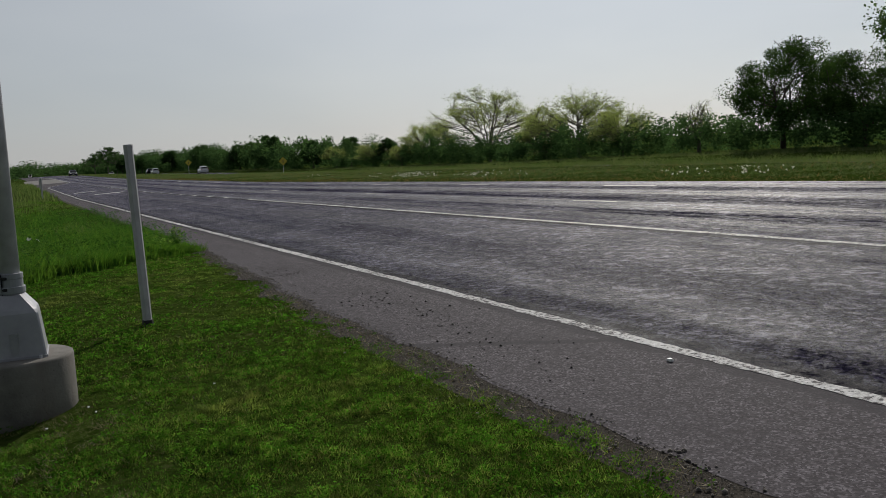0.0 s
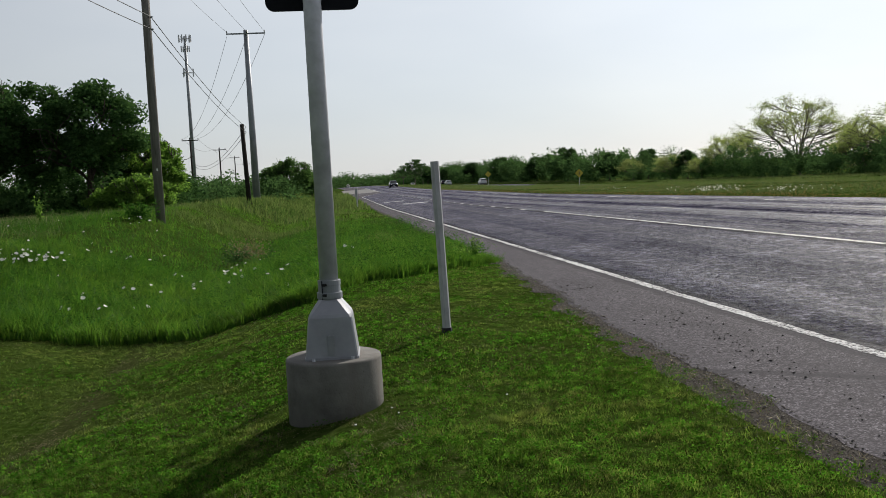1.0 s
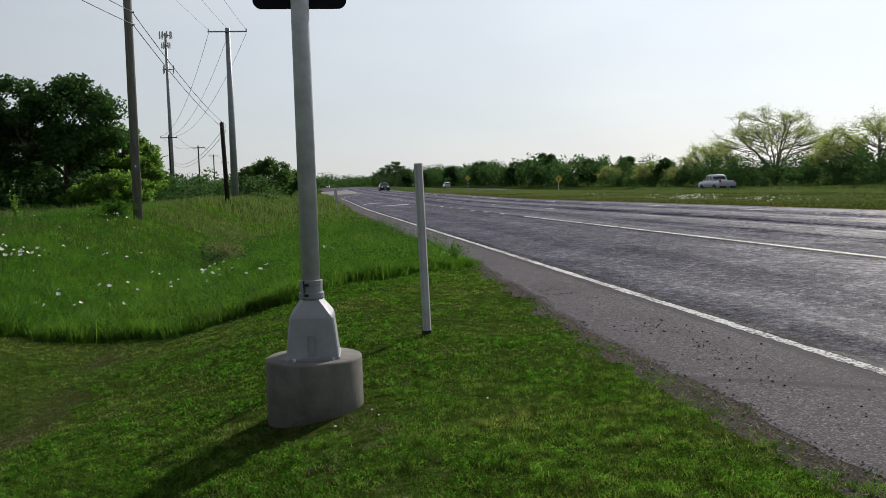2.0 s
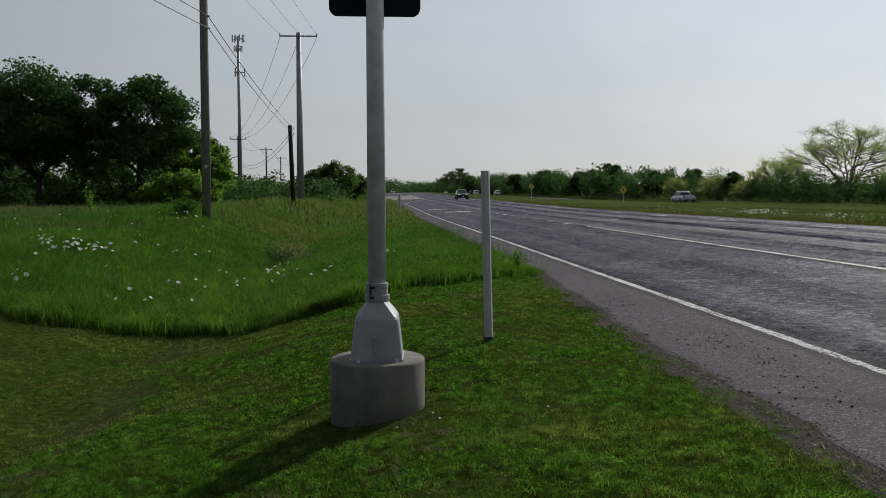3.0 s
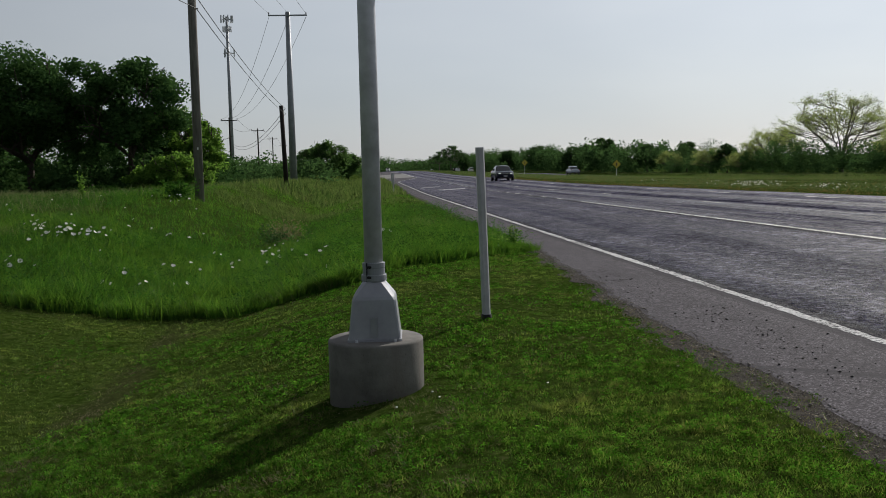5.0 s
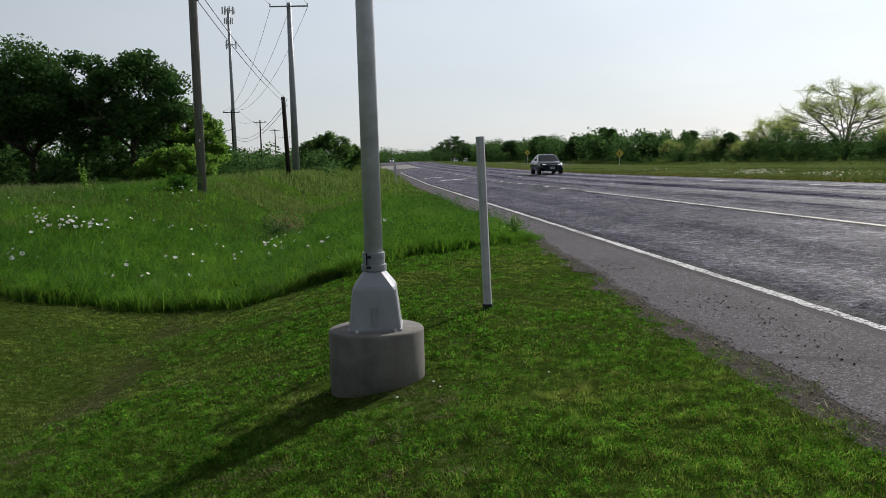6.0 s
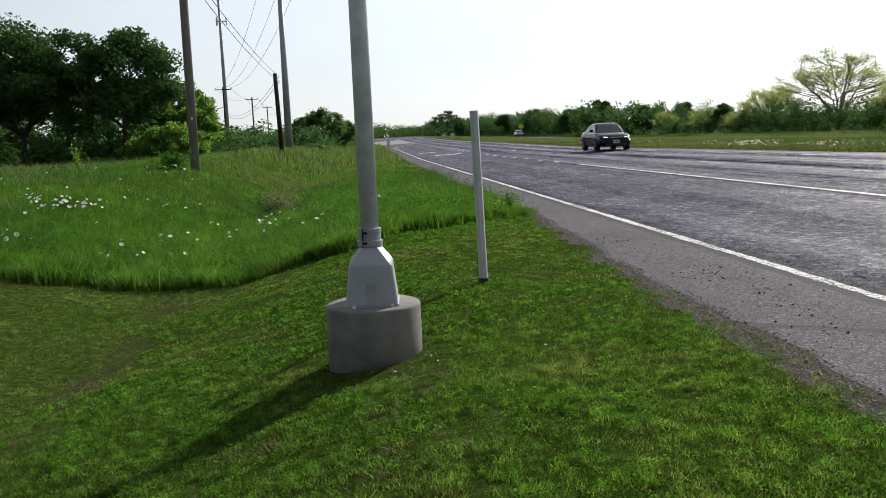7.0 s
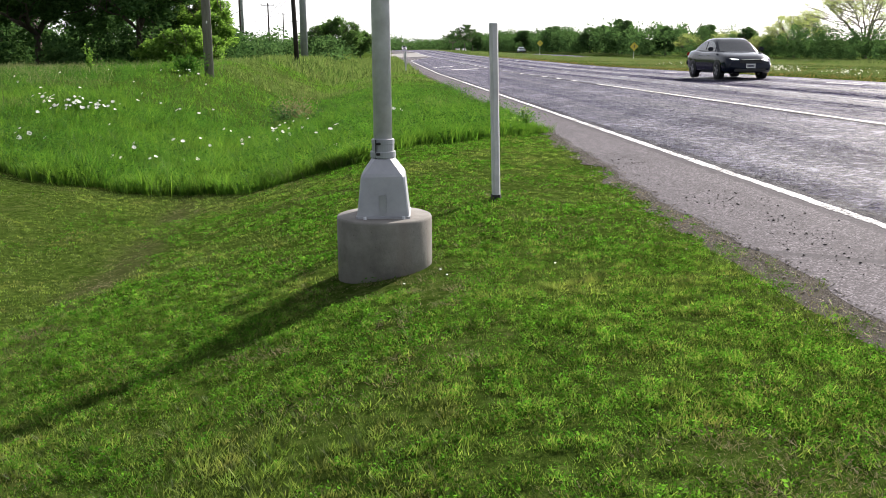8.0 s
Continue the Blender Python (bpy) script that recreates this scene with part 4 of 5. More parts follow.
for az, d, h, s in ((-11.2, 57, 2.5, 31), (-10.3, 58, 2.2, 34), (-13.4, 58, 1.7, 37), (-12.3, 57, 2.3, 38)):
    b = tree("bush", s, h, h * 0.62, 0.4, M_BUSH, M_BARK, 0.08, 6500, 60, "fresh green leafy bush in front of the oaks", "bush", 4, 2, low=0.03)
    stand(b, *polar(az, d), 0, 1, True)
r = random.Random(5)
for az, d, h, s in ((-9.7, 66, 5.1, 41), (-10.5, 68, 6.2, 42)):
    b = tree("young_tree", s, h, h * 0.36, 0.8, M_BUSH, M_BARK, 0.09, 9000, 80, "fresh green young tree beside the dark oaks", "tree", 4, 3, low=0.05)
    stand(b, *polar(az, d), 0, 1, True)
spots = [(*polar(r.uniform(-34, -9.0), r.uniform(61, 84)), r.uniform(1.8, 3.3), r.uniform(1.4, 2.6)) for _ in range(110)]
woods("understory", spots, 0.15, 400, M_OAK, "dark undergrowth below the oaks", 101)
# far trees on the field side
spots = [(*polar(r.uniform(-12, 0.4), r.uniform(210, 420)), r.uniform(2.5, 4.6), r.uniform(4, 7)) for _ in range(60)]
spots += [(*polar(r.uniform(-45, -11), r.uniform(120, 260)), r.uniform(6, 9), r.uniform(4, 7)) for _ in range(50)]
spots += [(*polar(r.uniform(-10.5, -2.5), r.uniform(115, 190)), r.uniform(1.5, 3.5), r.uniform(2, 3.5)) for _ in range(60)]
woods("far_woodland", spots, 0.22, 170, M_WOOD, "distant mixed woodland behind the poles", 103)
ob = tree("roadside_tree", 44, 6.2, 3.6, 1.0, M_ROADSIDE, M_BARK, 0.13, 16000, 60, "spreading green tree beside the road", "tree", 5, 3, low=0.08)
stand(ob, *polar(-2.3, 140), 0, 1.0, True)
stand(ob, *polar(-3.6, 150), 80, 0.85)
stand(ob, *polar(-1.2, 175), 150, 0.85)

# the wood beyond the far carriageway
r = random.Random(11)
spots = []
for k in range(330):
    y = 12 + 640 * (k / 330) ** 1.6
    h = float(np.interp(y, [12, 60, 75, 110, 150, 190, 230, 300, 420, 700], [3.6, 3.9, 3.6, 3.8, 4.6, 6.2, 6.5, 6.8, 8.0, 9.0]))
    spots.append((53 + r.uniform(-1.5, 8) - y * 0.012, y, h * r.uniform(0.7, 1.12), r.uniform(1.6, 2.8) + y * 0.006))
spots += [(51.5 + r.uniform(-0.8, 1.2), 40 + 1.15 * k + r.uniform(-0.5, 0.5), r.uniform(2.2, 3.6), r.uniform(1.2, 2.0)) for k in range(90)]
woods("woodland_edge", [s for s in spots if s[1] < 160], 0.12, 430, M_WOOD, "dense green thicket along the far road", 105)
woods("woodland_edge", [s for s in spots if s[1] >= 160], 0.26, 210, M_WOOD, "distant green thicket along the far road", 106)
spots = [(58 + r.uniform(4, 60), r.uniform(0, 260), r.uniform(4.2, 6.5), r.uniform(3, 4.5)) for _ in range(160)]
spots = [(x, y, h * 0.52, q) for x, y, h, q in spots]
woods("far_woodland", spots, 0.2, 90, M_WOOD, "woodland behind the thicket", 108)
spots = [(r.uniform(-80, 160), r.uniform(640, 900), r.uniform(4.5, 9.0), r.uniform(7, 14)) for _ in range(90)]
woods("far_woodland", spots, 0.7, 70, M_WOOD, "distant woodland closing the view", 107)


def far_tree(az, x, *args, **kw):
    """A tree at the azimuth az, x metres across from the camera's line."""
    d = x / math.sin(radians(az))
    return polar(az, d)


def umbrella(name, seed, H, R, fork, leaf, count, label, mains=8, ends=90, leaf_mat=M_SPRING):
    """A tree whose limbs fan out from low down to a wide, thin dome of fine leaves."""
    ob = tagged(new(name), label, "tree")
    rr = random.Random(seed)
    bm = bmesh.new()
    stem = [Vector((0, 0, 0)), Vector((0.1, 0.05, fork * 0.5)), Vector((0.05, 0.1, fork))]
    tube(bm, stem, [0.26, 0.22, 0.19], 9, False)

    def bow(p, c, q, n):
        return [p * (1 - t) ** 2 + c * 2 * t * (1 - t) + q * t * t + Vector((rr.uniform(-1, 1), rr.uniform(-1, 1), rr.uniform(-1, 1))) * 0.05 * R / 5 * (0 < t < 1) for t in [k / n for k in range(n + 1)]]

    limbs_ = []
    for k in range(mains):
        az = (k + rr.uniform(-0.3, 0.3)) * math.tau / mains
        rho = R * rr.uniform(0.45, 0.85) * (0.35 if k % 4 == 0 else 1)
        q = Vector((rho * math.cos(az), rho * math.sin(az), H * (0.92 - 0.42 * (rho / R) ** 2)))
        ctl = Vector((q.x * 0.35, q.y * 0.35, fork + (q.z - fork) * 0.5))
        pts = bow(stem[-1], ctl, q, 9)
        tube(bm, pts, [0.13 - 0.095 * t / 9 for t in range(10)], 6, False)
        limbs_.append(pts)
    spots = []
    for k in range(ends):
        az, rho = rr.uniform(0, math.tau), R * math.sqrt(rr.uniform(0.02, 1))
        top = H * (0.44 + 0.56 * math.sqrt(max(0, 1 - (rho / R) ** 2)))
        q = Vector((rho * math.cos(az), rho * math.sin(az), top - H * 0.3 * rr.random() ** 1.3)) + Vector((rr.gauss(0, 0.25), rr.gauss(0, 0.25), rr.gauss(0, 0.2)))
        cand = [p for l in limbs_ for p in l[2:] if p.z < q.z - 0.9] or [l[2] for l in limbs_]
        p = min(cand, key=lambda v: (v - q).length)
        pts = bow(p, (p + q) / 2 + Vector((0, 0, -0.25 + 0.3 * rr.random())), q, 5)
        tube(bm, pts, [0.05 - 0.005 * t for t in range(6)], 4, False)
        for _ in range(5):
            tip = q + Vector((rr.gauss(0, 0.6), rr.gauss(0, 0.6), rr.gauss(0.15, 0.4)))
            s = pts[rr.randint(2, 5)]
            tube(bm, [s, (s + tip) / 2 + Vector((0, 0, 0.1)), tip], [0.026, 0.022, 0.018], 3, False)
            spots += [tip, (s + tip) / 2, q]
    part("trunk", bm, M_PALEBARK, ob, "", True)
    r = np.random.RandomState(seed)
    S = np.array([tuple(v) for v in spots])
    C = S[r.randint(0, len(S), count)] + r.normal(0, 1, (count, 3)) * [0.3, 0.3, 0.2]
    V, F = leaves(C, np.full(count, leaf), seed + 3)
    crown = new("crown", np_mesh("crown", V, F, leaf_mat))
    crown.parent = ob
    return ob


wide = umbrella("spring_tree", 51, 9.5, 7.6, 1.4, 0.07, 17000, "open-crowned spring tree with thin yellow-green leaves and bare limbs", 9, 110)
stand(wide, *far_tree(27.8, 57.5), 20, 1.0, True)
crooked = umbrella("spring_tree", 57, 6.9, 6.2, 1.6, 0.075, 15000, "crooked spring tree with yellow-green leaves", 7, 100)
stand(crooked, *far_tree(33.3, 57.5), 80, 1.0, True)
low = umbrella("spring_tree", 59, 6.4, 4.3, 0.8, 0.075, 13000, "low rounded yellow-green spring tree", 7, 60)
stand(low, *far_tree(24.1, 56), 10, 1.0, True)
stand(low, *far_tree(35.9, 53), 100, 0.72)
stand(low, *far_tree(31.2, 56), 190, 0.8)
small = umbrella("bare_tree", 63, 5.3, 2.4, 1.5, 0.055, 1600, "small grey nearly leafless tree", 6, 34)
stand(small, *far_tree(40.3, 55), 0, 0.8, True)
dark = tree("elm_tree", 71, 9.6, 5.2, 2.0, M_ELM, M_BARK, 0.078, 34000, 75, "large dark full-leaved tree at the wood's edge", "tree", 6, 3, low=0.1, girth=0.2)
stand(dark, *far_tree(45.0, 54), 0, 0.97, True)
stand(dark, *far_tree(49.3, 54), 120, 0.78)
stand(dark, *far_tree(54.6, 53), 240, 1.28)
stand(dark, *far_tree(63, 52), 10, 1.1)
tall = tree("wood_tree", 77, 8.0, 3.6, 1.6, M_WOOD, M_BARK, 0.16, 11000, 60, "rounded dark green tree standing above the thicket", "tree", 5, 3, low=0.05)
first = True
for az, x, s in ((14.5, 52, 1.0), (12.6, 52, 0.85), (11.3, 52, 0.8), (10.4, 50, 1.0), (8.6, 48, 0.95), (17.0, 53, 0.72), (21.6, 54, 0.6), (19.3, 56, 0.72), (13.5, 54, 0.9),
                 (5.9, 42, 0.9), (7.0, 46, 0.9)):
    stand(tall, *far_tree(az, x), az * 37, s, first)
    first = False
lacy = umbrella("lone_tree", 83, 12.5, 6.0, 4.5, 0.2, 5200, "tall loose-crowned tree rising over the far thicket", 8, 60, M_WOOD)
stand(lacy, *far_tree(5.1, 38), 0, 1.0, True)
stand(lacy, *far_tree(4.4, 36), 100, 0.85)
stand(lacy, *far_tree(5.6, 40), 220, 0.8)
for az, x, s in ((20.6, 52, 0.62), (18.4, 52, 0.6), (22.4, 52, 0.5)):
    b = stand(low, *far_tree(az, x), az * 50, s)


# ---- poles, tower and wires ----
def ground_at(x, y):
    return float(land_z(x, y))


def utility_pole(x, y, height, r0, r1, material, label, arms=(), arm=1.2, lean=(0, 0), name="utility_pole"):
    ob = new(name)
    ob.matrix_world = pose(x, y, ground_at(x, y), lean[0], lean[1], 0)
    tagged(ob, label, "utility pole", "utility poles")
    bm = bmesh.new()
    tube(bm, [(0, 0, -0.5), (0, 0, height * 0.5), (0, 0, height)], [r0, (r0 + r1) / 2, r1], 14)
    part("pole", bm, material, ob, "", True)
    for z in arms:
        bm = bmesh.new()
        box(bm, 0, -r1 - 0.05, z, arm * 2, 0.12, 0.14, 0.01)
        bar = part("crossarm", bm, material, ob)
        for a in (-arm + 0.08, 0.12, arm - 0.08):
            bm = bmesh.new()
            tube(bm, [(a, -r1 - 0.05, z + 0.05), (a, -r1 - 0.05, z + 0.2), (a, -r1 - 0.05, z + 0.32)], [0.03, 0.07, 0.04], 8)
            part("insulator", bm, M_INSUL, bar)
    return ob


P1 = (-6.16, 34.4)
pole = utility_pole(*P1, 12.5, 0.17, 0.13, M_POLE, "tall weathered wooden utility pole in the grass", (), lean=(0, 0.3))
for z in (6.87, 7.3):
    bm = bmesh.new()
    box(bm, 0.16, -0.02, z, 0.12, 0.05, 0.05, 0.005)
    part("bracket", bm, M_STEEL, pole, "small steel wire bracket")
bm = bmesh.new()
box(bm, 0.03, -0.17, 1.9, 0.05, 0.012, 0.09)
part("tag", bm, M_WHITE, pole, "small white tag")
P2 = (-7.9, 99.6)
utility_pole(*P2, 17.8, 0.4, 0.24, M_STEEL, "tall grey steel utility pole with one crossarm", (17.4,), 2.0)
P3 = (-6.55, 75.0)
utility_pole(*P3, 6.3, 0.19, 0.16, M_DARKPOLE, "short dark creosoted pole, slightly leaning", (), lean=(0, -1.6))
SMALL = [(polar(-8.2, 165), 10.9), (polar(-6.56, 215), 11.2), (polar(-5.7, 290), 12.0), (polar(-5.05, 360), 12.0)]
for (x, y), h in SMALL:
    utility_pole(x, y, h, 0.18, 0.14, M_DARKPOLE, "distant dark wooden utility pole with a crossarm", (h - 0.5,), 1.4)
P0 = (-9.0, -14.0)
utility_pole(*P0, 12.5, 0.17, 0.13, M_POLE, "tall weathered wooden utility pole behind the verge", ())
P9 = (-11.0, -25.0)
utility_pole(*P9, 18.15, 0.4, 0.24, M_STEEL, "tall grey steel utility pole with one crossarm", (17.75,), 2.0)


def wire(a, b, sag, radius=0.012, name="power_line", label="thin dark overhead wire"):
    a, b = Vector(a), Vector(b)
    bm = bmesh.new()
    pts = [a.lerp(b, k / 24) - Vector((0, 0, sag * 4 * (k / 24) * (1 - k / 24))) for k in range(25)]
    tube(bm, pts, [radius] * 25, 5, False)
    return tagged(part(name, bm, M_CABLE), label, "overhead wire", "overhead wires")


def top(p, dx, z):
    return (p[0] + dx, p[1] - 0.1, ground_at(*p) + z)


for z, zz in ((6.87, 5.65), (7.3, 6.05)):
    wire(top(P0, 0.2, z + 0.3), top(P1, 0.2, z), 0.7, 0.014)
    wire(top(P1, 0.2, z), top(P3, 0.15, zz), 0.35, 0.016)
    wire(top(P3, 0.15, zz), top(SMALL[0][0], 0.15, zz + 0.6), 1.7, 0.02)
for dx in (-1.92, 0.12, 1.92):
    wire(top(P9, dx, 17.95), top(P2, dx, 17.6), 1.6, 0.014)
    wire(top(P2, dx, 17.3), top(SMALL[0][0], dx * 0.65, SMALL[0][1] - 0.2), 2.4, 0.02)
for (p, h), (q, k) in zip(SMALL, SMALL[1:]):
    for dx in (-1.3, 1.3):
        wire(top(p, dx, h - 0.2), top(q, dx, k - 0.2), 1.2, 0.022)


def cell_tower(x, y, height):
    ob = new("cell_tower")
    ob.matrix_world = pose(x, y, ground_at(x, y))
    tagged(ob, "tall slim grey antenna mast with panel arrays at the top", "antenna mast")
    bm = bmesh.new()
    tube(bm, [(0, 0, -0.5), (0, 0, height * 0.5), (0, 0, height)], [0.52, 0.42, 0.3], 12)
    part("mast", bm, M_STEEL, ob, "", True)
    for z, rad, n, ph in ((height - 0.6, 1.45, 9, 1.7), (height - 3.1, 0.95, 6, 1.4), (height - 8.9, 1.5, 3, 2.0)):
        bm = bmesh.new()
        for k in range(3):
            a = k * math.tau / 3 + 0.4
            tube(bm, [(0, 0, z), (rad * math.cos(a), rad * math.sin(a), z)], [0.1, 0.1], 5)
            b = a + math.tau / 3
            tube(bm, [(rad * math.cos(a), rad * math.sin(a), z), (rad * math.cos(b), rad * math.sin(b), z)], [0.08, 0.08], 5)
        frame_ = part("platform", bm, M_STEEL, ob)
        for k in range(n):
            a = k * math.tau / n + 0.2
            bm = bmesh.new()
            box(bm, rad * math.cos(a), rad * math.sin(a), z, 0.3, 0.22, ph, 0.03)
            part("antenna_panel", bm, M_GALV, frame_)
    return ob


cell_tower(*polar(-8.1, 240), 40.0)


def warning_sign(az, x, size, z):
    px, py = far_tree(az, x)
    ob = new("warning_sign")
    ob.matrix_world = pose(px, py, ground_at(px, py))
    tagged(ob, "yellow diamond warning sign on a thin post", "road sign", "yellow warning signs")
    bm = bmesh.new()
    tube(bm, [(0, 0, -0.2), (0, 0, z + 0.3)], [0.04, 0.04], 8)
    part("post", bm, M_GALV, ob)
    bm = bmesh.new()
    box(bm, 0, 0, 0, size, 0.02, size, 0.008, Matrix.Translation((0, -0.06, z)) @ Matrix.Rotation(radians(45), 4, "Y"))
    panel = part("panel", bm, M_YELLOW, ob)
    bm = bmesh.new()
    box(bm, 0, -0.075, z, 0.12, 0.01, 0.45)
    part("symbol", bm, M_BAR, panel)


warning_sign(15.18, 36.5, 0.9, 2.1)
warning_sign(9.63, 34.0, 0.95, 2.6)


# ---- wild flowers and weeds ----
def flower_thing(name, material, label, petals=7, size=0.031, stem=0.4):
    ob = tagged(new(name), label, "wild flower", "wild flowers in the tall grass")
    bm = bmesh.new()
    tube(bm, [(0, 0, 0), (0.02, 0.01, stem * 0.6), (0.01, 0, stem)], [0.005, 0.004, 0.004], 5)
    part("stem", bm, M_TALL, ob)
    bm = bmesh.new()
    rr = random.Random(4)
    for k in range(petals):
        a = k * math.tau / petals
        c, s = math.cos(a), math.sin(a)
        t = rr.uniform(0.2, 0.9)
        pts = [(0, 0, 0), (0.6 * size, -0.45 * size, 0.3 * size * t), (1.1 * size, 0, 0.7 * size * t), (0.6 * size, 0.45 * size, 0.3 * size * t)]
        bm.faces.new([bm.verts.new((x * c - y * s + 0.01, x * s + y * c, z + stem)) for x, y, z in pts])
    part("blossom", bm, M_PETAL, ob, "white open petals")
    return ob


def flowers():
    rr = random.Random(21)
    bloom = flower_thing("white_flower", M_PETAL, "white wild flower rising from the tall grass")
    places = []
    for cx, cy, n, sx, sy in ((-6.2, 19.3, 46, 0.36, 0.5), (-5.7, 15.4, 6, 0.25, 0.3), (-6.2, 30.5, 9, 0.35, 0.5), (-4.9, 23.0, 8, 0.6, 1.0), (-3.9, 17.2, 4, 0.5, 0.6), (-3.1, 17.3, 4, 0.4, 0.5),
                              (-3.4, 14.8, 4, 0.5, 0.3), (-2.1, 20.6, 10, 0.35, 0.6), (-0.8, 15.6, 4, 0.3, 0.4), (-2.75, 19.1, 5, 0.4, 0.5), (-4.1, 15.5, 3, 0.5, 0.4), (-7.5, 24, 6, 1.2, 2.0), (0.4, 18.5, 2, 0.3, 0.5)):
        places += [(cx + rr.gauss(0, sx), cy + rr.gauss(0, sy)) for _ in range(n)]
    first = True
    for x, y in places:
        if y < float(mown_edge(x)) + 0.4:
            continue
        s = rr.uniform(0.8, 1.5)
        m = pose(x, y, ground_at(x, y), rr.uniform(15, 60), rr.uniform(-25, 25), rr.uniform(-60, 60)) @ Matrix.Diagonal((s, s, rr.uniform(0.85, 1.15), 1))
        if first:
            home, first = m, False
            continue
        copy_thing(bloom, m)
    bloom.matrix_world = home
    # the white drifts along the median
    r = np.random.RandomState(6)
    C = []
    for y0, x0, n, s in ((36.4, 15.6, 130, 0.85), (39.5, 15.5, 18, 1.0), (30.2, 15.5, 60, 0.75), (27.5, 15.6, 10, 0.8), (18.6, 15.3, 22, 0.4), (16.4, 15.4, 40, 0.5), (50, 15.7, 14, 2)):
        yy = y0 + r.normal(0, s, n)
        xx = x0 + r.normal(0, 0.35, n)
        C.append(np.stack([xx, yy, land_z(xx, yy) + r.uniform(0.12, 0.3, n)], 1))
    C = np.concatenate(C)
    C = C[C[:, 0] > 14.5]
    V, F = leaves(C, np.full(len(C), 0.034), 8)
    tagged(new("median_flowers", np_mesh("median_flowers", V, F, M_PETAL)), "drifts of small white flowers in the median grass", "wild flowers", kind="stuff")


flowers()


def weed(x, y, h, rad, seed, material, label, n=350, leaf=0.035):
    ob = tagged(new("weed"), label, "weed")
    rr = random.Random(seed)
    bm = bmesh.new()
    tips = []
    for k in range(9):
        a, o = rr.uniform(0, math.tau), rr.uniform(0.2, 1) * rad
        t = Vector((math.cos(a) * o, math.sin(a) * o, h * rr.uniform(0.65, 1.0)))
        tube(bm, [(0, 0, -0.05), t * 0.5 + Vector((0, 0, h * 0.12)), t], [0.006, 0.005, 0.003], 4, False)
        tips += [t * rr.uniform(0.3, 1.0) for _ in range(n // 9)]
    part("stems", bm, material, ob)
    r = np.random.RandomState(seed)
    C = np.array([tuple(t) for t in tips]) + r.normal(0, rad * 0.16, (len(tips), 3))
    V, F = leaves(C, np.full(len(C), leaf), seed)
    fo = new("foliage", np_mesh("foliage", V, F, material))
    fo.parent = ob
    ob.matrix_world = pose(x, y, ground_at(x, y))
    return ob


weed(2.45, 15.9, 0.45, 0.14, 1, M_BUSH, "leafy green weed at the corner of the mown grass", 130, 0.022)
weed(2.1, 15.6, 0.28, 0.2, 2, M_BUSH, "low leafy weed at the corner of the mown grass", 160, 0.025)
weed(-2.2, 24.5, 0.75, 0.85, 3, M_STRAW, "dry brown tangle of stalks in the tall grass", 1200, 0.025)
weed(-2.2, 24.2, 0.5, 0.9, 6, M_WOOD, "low dark green weed below dry stalks", 900, 0.035)
weed(-6.5, 32.6, 0.6, 0.75, 4, M_WEEDS, "dark leafy weed clump near the wooden pole", 900, 0.045)
weed(-9.0, 30.0, 0.95, 0.16, 5, M_BUSH, "tall single weed stalk in the field", 120, 0.05)


def litter(x, y, s, label):
    bm = bmesh.new()
    rr = random.Random(int(x * 100))
    pts = [(s * (0.6 + 0.5 * rr.random()) * math.cos(a), s * (0.5 + 0.4 * rr.random()) * math.sin(a)) for a in [k * math.tau / 7 for k in range(7)]]
    loft(bm, [[(a, b, 0) for a, b in pts], [(a * 0.9, b * 0.9, s * 0.35 * (1 + 0.6 * (k % 2))) for k, (a, b) in enumerate(pts)]])
    ob = part("litter", bm, M_WHITE)
    ob.matrix_world = pose(x, y, max(ground_at(x, y), float(road_z(x, y)) if x > 2.4 else -9) + 0.003)
    return tagged(ob, label, "litter")


litter(3.42, 4.26, 0.028, "crumpled scrap of white litter on the shoulder")
litter(4.45, 4.55, 0.014, "tiny white scrap on the asphalt")
for x, y in ((0.36, 5.45), (0.33, 5.6), (1.05, 5.6), (0.1, 5.38)):
    litter(x, y, 0.009, "small pale scrap in the grass")




# ---- vehicles: forward is +y in their own space ----
def wheel(name, x, y, r, w, parent):
    ob = new(name)
    ob.parent = parent
    ob.matrix_basis = pose(x, y, r)
    bm = bmesh.new()
    prof = [(-w / 2, r * 0.62), (-w / 2, r * 0.93), (-w * 0.38, r), (w * 0.38, r), (w / 2, r * 0.93), (w / 2, r * 0.62)]
    rows = [[bm.verts.new((a, q * math.cos(k * math.tau / 28), q * math.sin(k * math.tau / 28))) for a, q in prof] for k in range(28)]
    for k in range(28):
        for j in range(len(prof) - 1):
            bm.faces.new((rows[k][j], rows[(k + 1) % 28][j], rows[(k + 1) % 28][j + 1], rows[k][j + 1]))
    part("tyre", bm, M_RUBBER, ob, "", True)
    bm = bmesh.new()
    side = 1 if x > 0 else -1
    for k in range(5):
        box(bm, side * w * 0.44, 0, r * 0.33, w * 0.16, r * 0.2, r * 0.62, 0.008, Matrix.Rotation(k * math.tau / 5, 4, "X"))
    bmesh.ops.create_cone(bm, cap_ends=True, segments=20, radius1=r * 0.63, radius2=r * 0.63, depth=w * 0.8, matrix=Matrix.Rotation(radians(90), 4, "Y"))
    part("rim", bm, M_RIM, ob, "silver five-spoke rim")
    return ob


